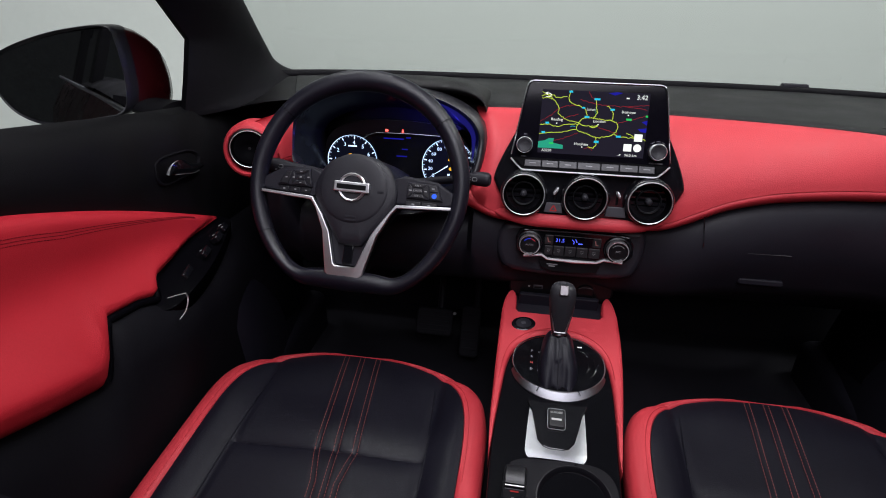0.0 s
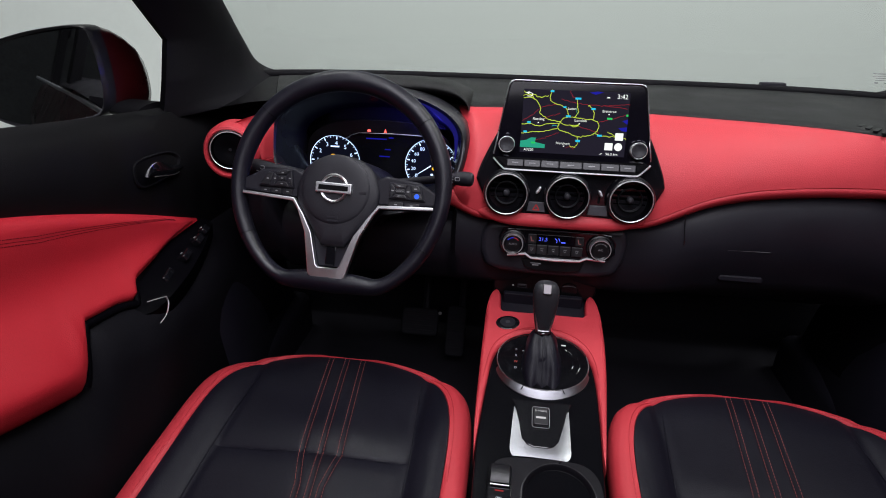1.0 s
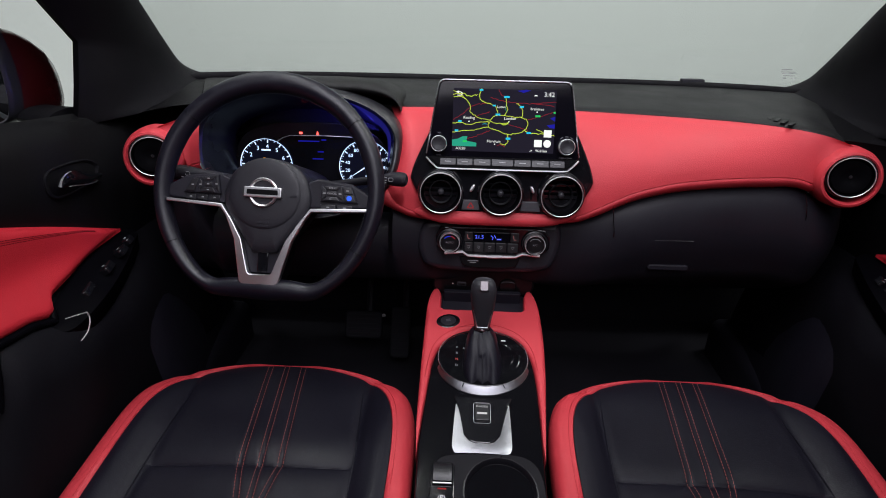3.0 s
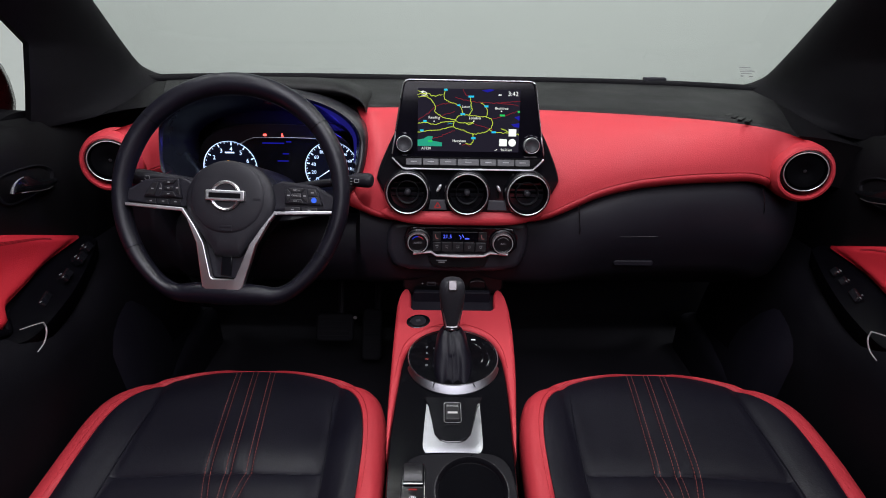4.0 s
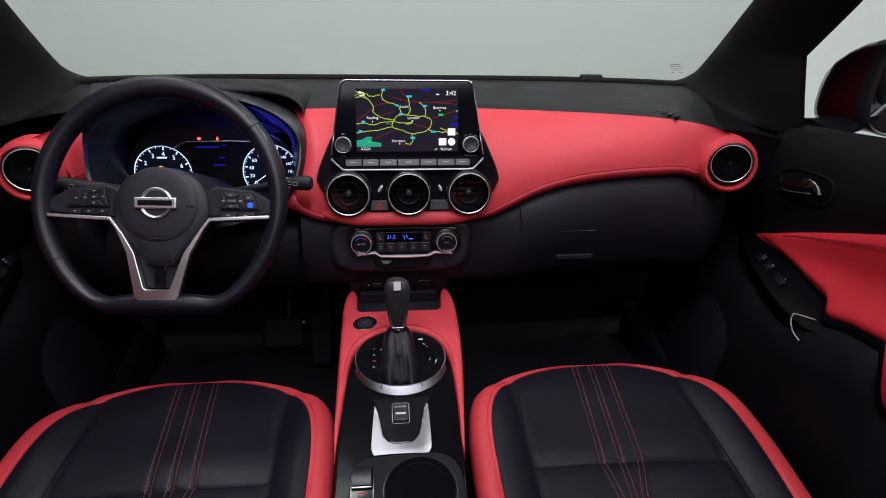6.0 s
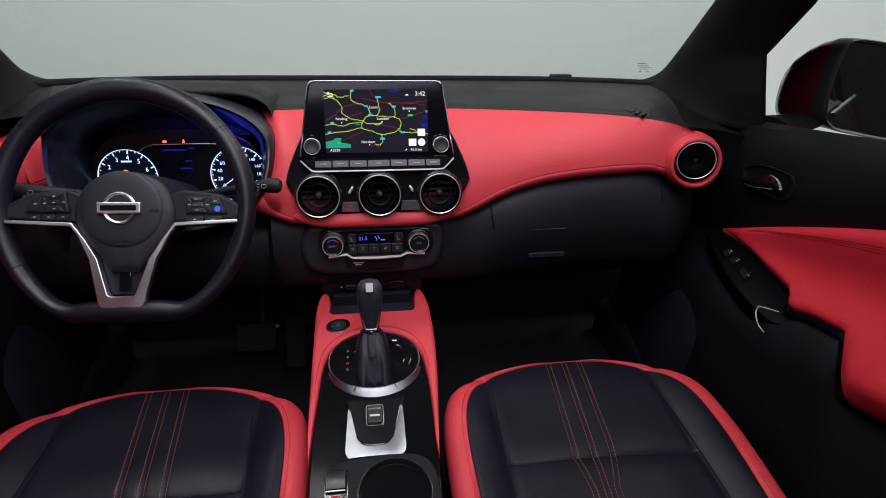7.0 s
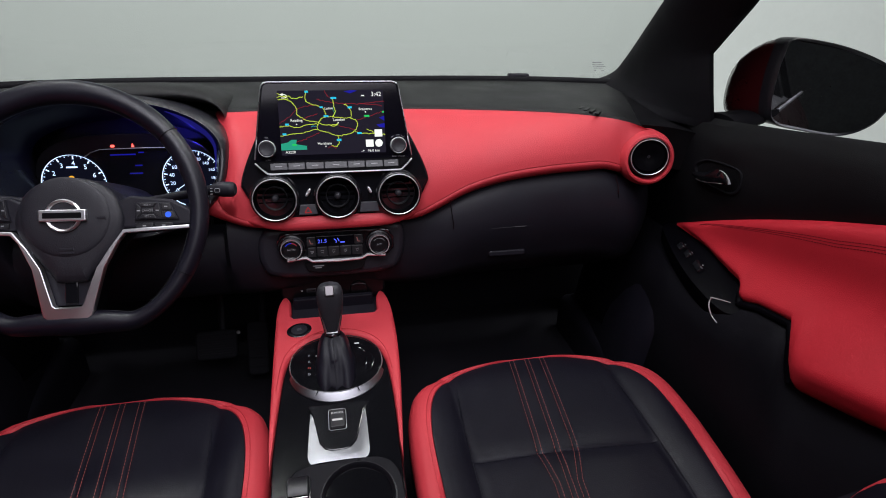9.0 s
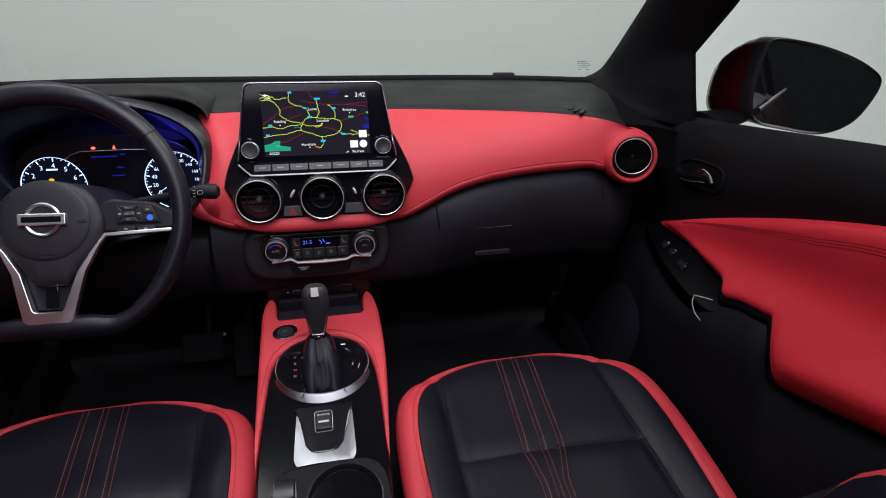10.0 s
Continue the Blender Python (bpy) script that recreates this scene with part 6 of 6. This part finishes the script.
# ---- seats ----
def seat(s):
    cx = -0.008 + s * 0.364
    t = thing("front_seat", (cx, 0.5, 0.37), "black leather front seat with red bolster bands and triple stitching", "car seat", "front seats")

    def height(x, y):
        """Top of the cushion; x from the seat's middle."""
        q = abs(x)
        z = 0.560 + 0.12 * (y - 0.60)
        z += 0.018 * math.exp(-((q - 0.205) / 0.035) ** 2) * (1 - min(1, max(0, (y - 0.70) / 0.13)) ** 2) - 0.004 * math.exp(-((q - 0.160) / 0.010) ** 2)
        z -= 0.010 * max(0, (y - 0.78) / 0.07) ** 2 * min(1, 0.3 + (q / 0.16) ** 2)
        z += 0.010 * math.exp(-(x / 0.15) ** 2)
        flat = 1 / (1 + math.exp((q - 0.155) / 0.003))
        dy = abs(y - 0.633 + 0.03 * x * s)
        z -= (0.0034 * math.exp(-dy / 0.0026) + 0.0030 * math.exp(-(dy / 0.017) ** 2)) * flat
        for k in range(3):
            z -= 0.0016 * math.exp(-((x - line(k, y)) / 0.0045) ** 2)
        z += 0.0008 * noise.noise((x * 9, y * 9, 3.7 + s))
        return z

    def line(k, y):
        top, low = (-0.031, 0.0, 0.031)[k], (-0.020, 0.0, 0.017)[k]
        f = 0 if y > 0.633 else min(1, (0.633 - y) / 0.06)
        return top + (low - top) * f - s * 0.085 * (0.846 - y)

    def taper(x, y):
        """The passenger cushion draws in towards the door sill at the back; y from the cushion's middle."""
        return x * (1 - 0.085 * min(1.0, max(0.0, (0.05 - y) / 0.25))) if s > 0 and x > 0 else x

    def ring(f, a=0.218, b=0.248, n=3.5):
        return [(cx + taper(p[0], p[1]) * f, 0.60 + p[1] * f) for p in superellipse(a, b, n, 180, b2=0.30)]
    ys, y = [], -0.30
    while y < 0.2479:
        ys.append(y)
        y += 0.0011 if abs(y - 0.033) < 0.014 else (0.0045 if y < 0.20 else 0.0022)
    ys.append(0.248)
    rows = []
    for y in ys:
        w = 0.218 * max(0.0, 1 - abs(y / (0.248 if y > 0 else 0.30)) ** 3.5) ** (1 / 3.5)
        rows.append([(cx + x, 0.60 + y, height(x, 0.60 + y)) for x in (taper(w * (-1 + 2 * k / 170), y) for k in range(171))])
    cushion = part("cushion", finish(grid(rows), 60), LEATHER, t, "black leather cushion")
    # red band round the bolsters
    inner = ring(1.0)
    outer = ring(1.0, 0.256, 0.2515, 4.0)
    rows = []
    for d, h in ((0.0, -0.003), (0.04, 0.0015), (0.25, 0.003), (0.55, 0.002), (0.8, -0.003), (0.95, -0.011), (1.0, -0.022), (0.98, -0.040)):
        row = []
        for (x0, y0), (x1, y1) in zip(inner, outer):
            w = math.hypot(x1 - x0, y1 - y0)
            k = min(1, w / 0.02)
            x, y = x0 + (x1 - x0) * d, y0 + (y1 - y0) * d
            row.append((x, y, height(x0 - cx, y0) + h * k))
        rows.append(row)
    part("red_band", finish(grid(rows, closed_u=True), 60), RED, t, "red leatherette bolster band")
    st = []
    edge = [(x0 + (x1 - x0) * 0.22, y0 + (y1 - y0) * 0.22, height(x0 - cx, y0) + 0.0031) for (x0, y0), (x1, y1) in zip(inner, outer)]
    path = spline(edge, 2, True)
    for a, b in zip(path, path[1:]):
        if abs(a.x - cx) > 0.14 and a.y > 0.42:
            n = max(1, int((b - a).length / 0.006))
            for j in range(n):
                p, q = a.lerp(b, j / n), a.lerp(b, (j + 0.6) / n)
                st.append(tube([p, q], 0.0006, 4))
    part("band_stitching", merge(*st), DARKTHREAD, t, "dark red stitches along the band", "stuff")
    # skirt below the band
    rows = []
    for f, z in ((1.0, -0.030), (0.995, -0.06), (0.97, -0.12), (0.93, -0.19)):
        rows.append([(cx + (x - cx) * f, 0.6 + (y - 0.6) * f, height(0.2, min(y, 0.78)) + z - 0.01) for x, y in outer])
    part("skirt", finish(grid(rows, closed_u=True), 60), HARD, t, "black seat skirt")
    # piping on the seams of the middle panel
    for q in (-0.162, 0.162):
        part("panel_seam", tube([(cx + q * (1 - 0.10 * max(0, (y - 0.6) / 0.24) ** 2), y, height(q, y) + 0.0008) for y in [0.42 + 0.42 * k / 30 for k in range(31)]], 0.0010, 6), LEATHER, cushion)
    # triple double stitching
    dash = []
    for k in range(3):
        for o in (-0.0042, 0.0042):
            y = 0.40
            while y < 0.842:
                pts = []
                for yy in (y, y + 0.0038):
                    x = line(k, yy) + o
                    pts.append((cx + x, yy, height(x, yy) + 0.0007))
                dash.append(tube(pts, 0.0005, 4))
                y += 0.0058
    part("stitching", merge(*dash), THREAD, cushion, "rows of red stitches", "stuff")
    # backrest with its bolsters
    m = pose(cx, 0.325, 0.56, 64, 0, 180) @ pose(0, 0.28, 0)

    def depth(x, y):
        q = abs(x)
        return (0.146 if s > 0 else 0.149) / (1 + math.exp((y - 0.02) / 0.035)) * math.exp(-((q - 0.225) / (0.075 if s > 0 else 0.055)) ** 2) + 0.004 * math.exp(-(x / 0.1) ** 2)

    def ring2(f, a, b):
        return [(p[0] * f, p[1] * f) for p in superellipse(a, b, 2.7, 72)]
    rows = []
    for i in range(15):
        f = max(i / 14, 0.001)
        rows.append([m @ Vector((x, y, depth(x, y))) for x, y in ring2(f, 0.185, 0.28)])
    back = part("backrest", finish(grid(rows, closed_u=True), 60), LEATHER, t, "black leather backrest")
    rows = []
    i2, o2 = ring2(1, 0.185, 0.28), ring2(1, 0.252, 0.305)
    for d, h in ((0, 0.0), (0.2, 0.004), (0.5, 0.003), (0.8, -0.008), (1.0, -0.03), (0.97, -0.06)):
        rows.append([m @ Vector((x0 + (x1 - x0) * d, y0 + (y1 - y0) * d, depth(x0, y0) + h)) for (x0, y0), (x1, y1) in zip(i2, o2)])
    part("backrest_band", finish(grid(rows, closed_u=True), 60), RED, back, "red backrest band")
    rows = []
    for f, h in ((0.99, -0.02), (0.97, -0.07), (0.9, -0.11), (0.5, -0.12), (0.01, -0.12)):
        rows.append([m @ Vector((x * f, y * f, depth(0.2, y) * (1 if h > -0.05 else 0) + h)) for x, y in o2])
    part("backrest_shell", finish(grid(rows, closed_u=True), 60), HARD, back)
    return t


seat(-1)
seat(1)


# ---- wing mirrors ----
def wing_mirror(s):
    t = thing("wing_mirror", (s * 0.80, 0.93, 1.04), "wing mirror with a dark red painted back and black rim", "wing mirror", "wing mirrors")
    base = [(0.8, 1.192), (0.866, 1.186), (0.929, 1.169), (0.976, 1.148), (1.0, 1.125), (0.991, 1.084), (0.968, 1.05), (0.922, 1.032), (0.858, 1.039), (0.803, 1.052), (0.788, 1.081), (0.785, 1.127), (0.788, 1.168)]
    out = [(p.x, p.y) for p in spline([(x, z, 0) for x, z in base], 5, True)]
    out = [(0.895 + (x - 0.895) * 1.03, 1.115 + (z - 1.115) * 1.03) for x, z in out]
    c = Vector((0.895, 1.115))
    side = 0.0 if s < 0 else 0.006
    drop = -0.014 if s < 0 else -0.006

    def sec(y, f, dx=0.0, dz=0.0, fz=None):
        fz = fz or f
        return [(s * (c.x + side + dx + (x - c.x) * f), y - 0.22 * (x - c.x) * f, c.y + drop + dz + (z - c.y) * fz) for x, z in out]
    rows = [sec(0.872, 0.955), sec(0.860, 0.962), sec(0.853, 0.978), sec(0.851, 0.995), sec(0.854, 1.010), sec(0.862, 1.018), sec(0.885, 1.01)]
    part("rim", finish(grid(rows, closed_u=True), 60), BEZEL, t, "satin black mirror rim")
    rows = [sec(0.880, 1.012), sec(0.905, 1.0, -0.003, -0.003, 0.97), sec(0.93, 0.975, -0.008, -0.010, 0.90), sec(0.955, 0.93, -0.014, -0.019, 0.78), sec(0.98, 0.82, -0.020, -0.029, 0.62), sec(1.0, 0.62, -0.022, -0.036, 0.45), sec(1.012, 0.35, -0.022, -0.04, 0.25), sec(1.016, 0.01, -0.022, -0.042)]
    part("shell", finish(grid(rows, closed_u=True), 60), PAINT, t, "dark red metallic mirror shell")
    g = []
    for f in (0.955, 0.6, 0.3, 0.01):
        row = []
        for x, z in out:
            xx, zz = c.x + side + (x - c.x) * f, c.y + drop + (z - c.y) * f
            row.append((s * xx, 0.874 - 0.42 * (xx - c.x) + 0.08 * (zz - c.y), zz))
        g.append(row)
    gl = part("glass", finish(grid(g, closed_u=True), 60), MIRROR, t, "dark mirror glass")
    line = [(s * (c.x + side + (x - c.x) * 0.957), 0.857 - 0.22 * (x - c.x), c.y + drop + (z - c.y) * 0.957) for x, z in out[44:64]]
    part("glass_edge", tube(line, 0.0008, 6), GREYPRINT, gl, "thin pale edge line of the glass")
    rows = []
    for x, w, z in ((0.735, 0.05, 1.038), (0.77, 0.045, 1.040), (0.80, 0.04, 1.045), (0.83, 0.035, 1.06)):
        rows.append([(s * x, 0.93 + w * math.cos(a), z + 0.014 * math.sin(a)) for a in (2 * math.pi * k / 16 for k in range(16))])
    part("foot", finish(grid(rows, closed_u=True, cap=True), 60), PILLAR, t, "black mirror foot")
    return t


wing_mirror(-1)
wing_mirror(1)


# ---- pedals ----
def pedal(x, w, h, z, name, label):
    t = thing(name, (x, 1.22, z), label, "pedal", "foot pedals")
    m = facing(x, 1.20, z, 30)
    pad = part("pad", slab(m, rounded(w, h, 0.012), 0.014, 0.005, 3), RUBBER, t)
    for k in range(5):
        part("rib", box(m @ pose(0, (k - 2) * h / 6, 0.013), -w * 0.4, w * 0.4, -0.003, 0.003, 0, 0.003, 0.001), RUBBER, pad)
    # Pale stud stands in for the glint on the brake pedal's edge.
    if w > 0.08:
        part("glint_stud", lathe(m @ pose(w / 2 + 0.003, h / 2 - 0.010, 0.008), [(0.0045, 0.0), (0.0045, 0.004), (0.003, 0.006), (0.0, 0.0065)], 20), GREYPRINT, t, "small pale stud standing in for a glint")
    part("arm", tube(spline([(x + 0.01, 1.225, z + 0.01), (x + 0.012, 1.27, z + 0.12), (x + 0.012, 1.33, z + 0.28)], 6), 0.009, 8), HARD, t)
    return t


pedal(-0.293, 0.095, 0.070, 0.470, "brake_pedal", "black rubber brake pedal hanging in the footwell")
pedal(-0.200, 0.050, 0.130, 0.450, "accelerator_pedal", "black rubber accelerator pedal hanging in the footwell")
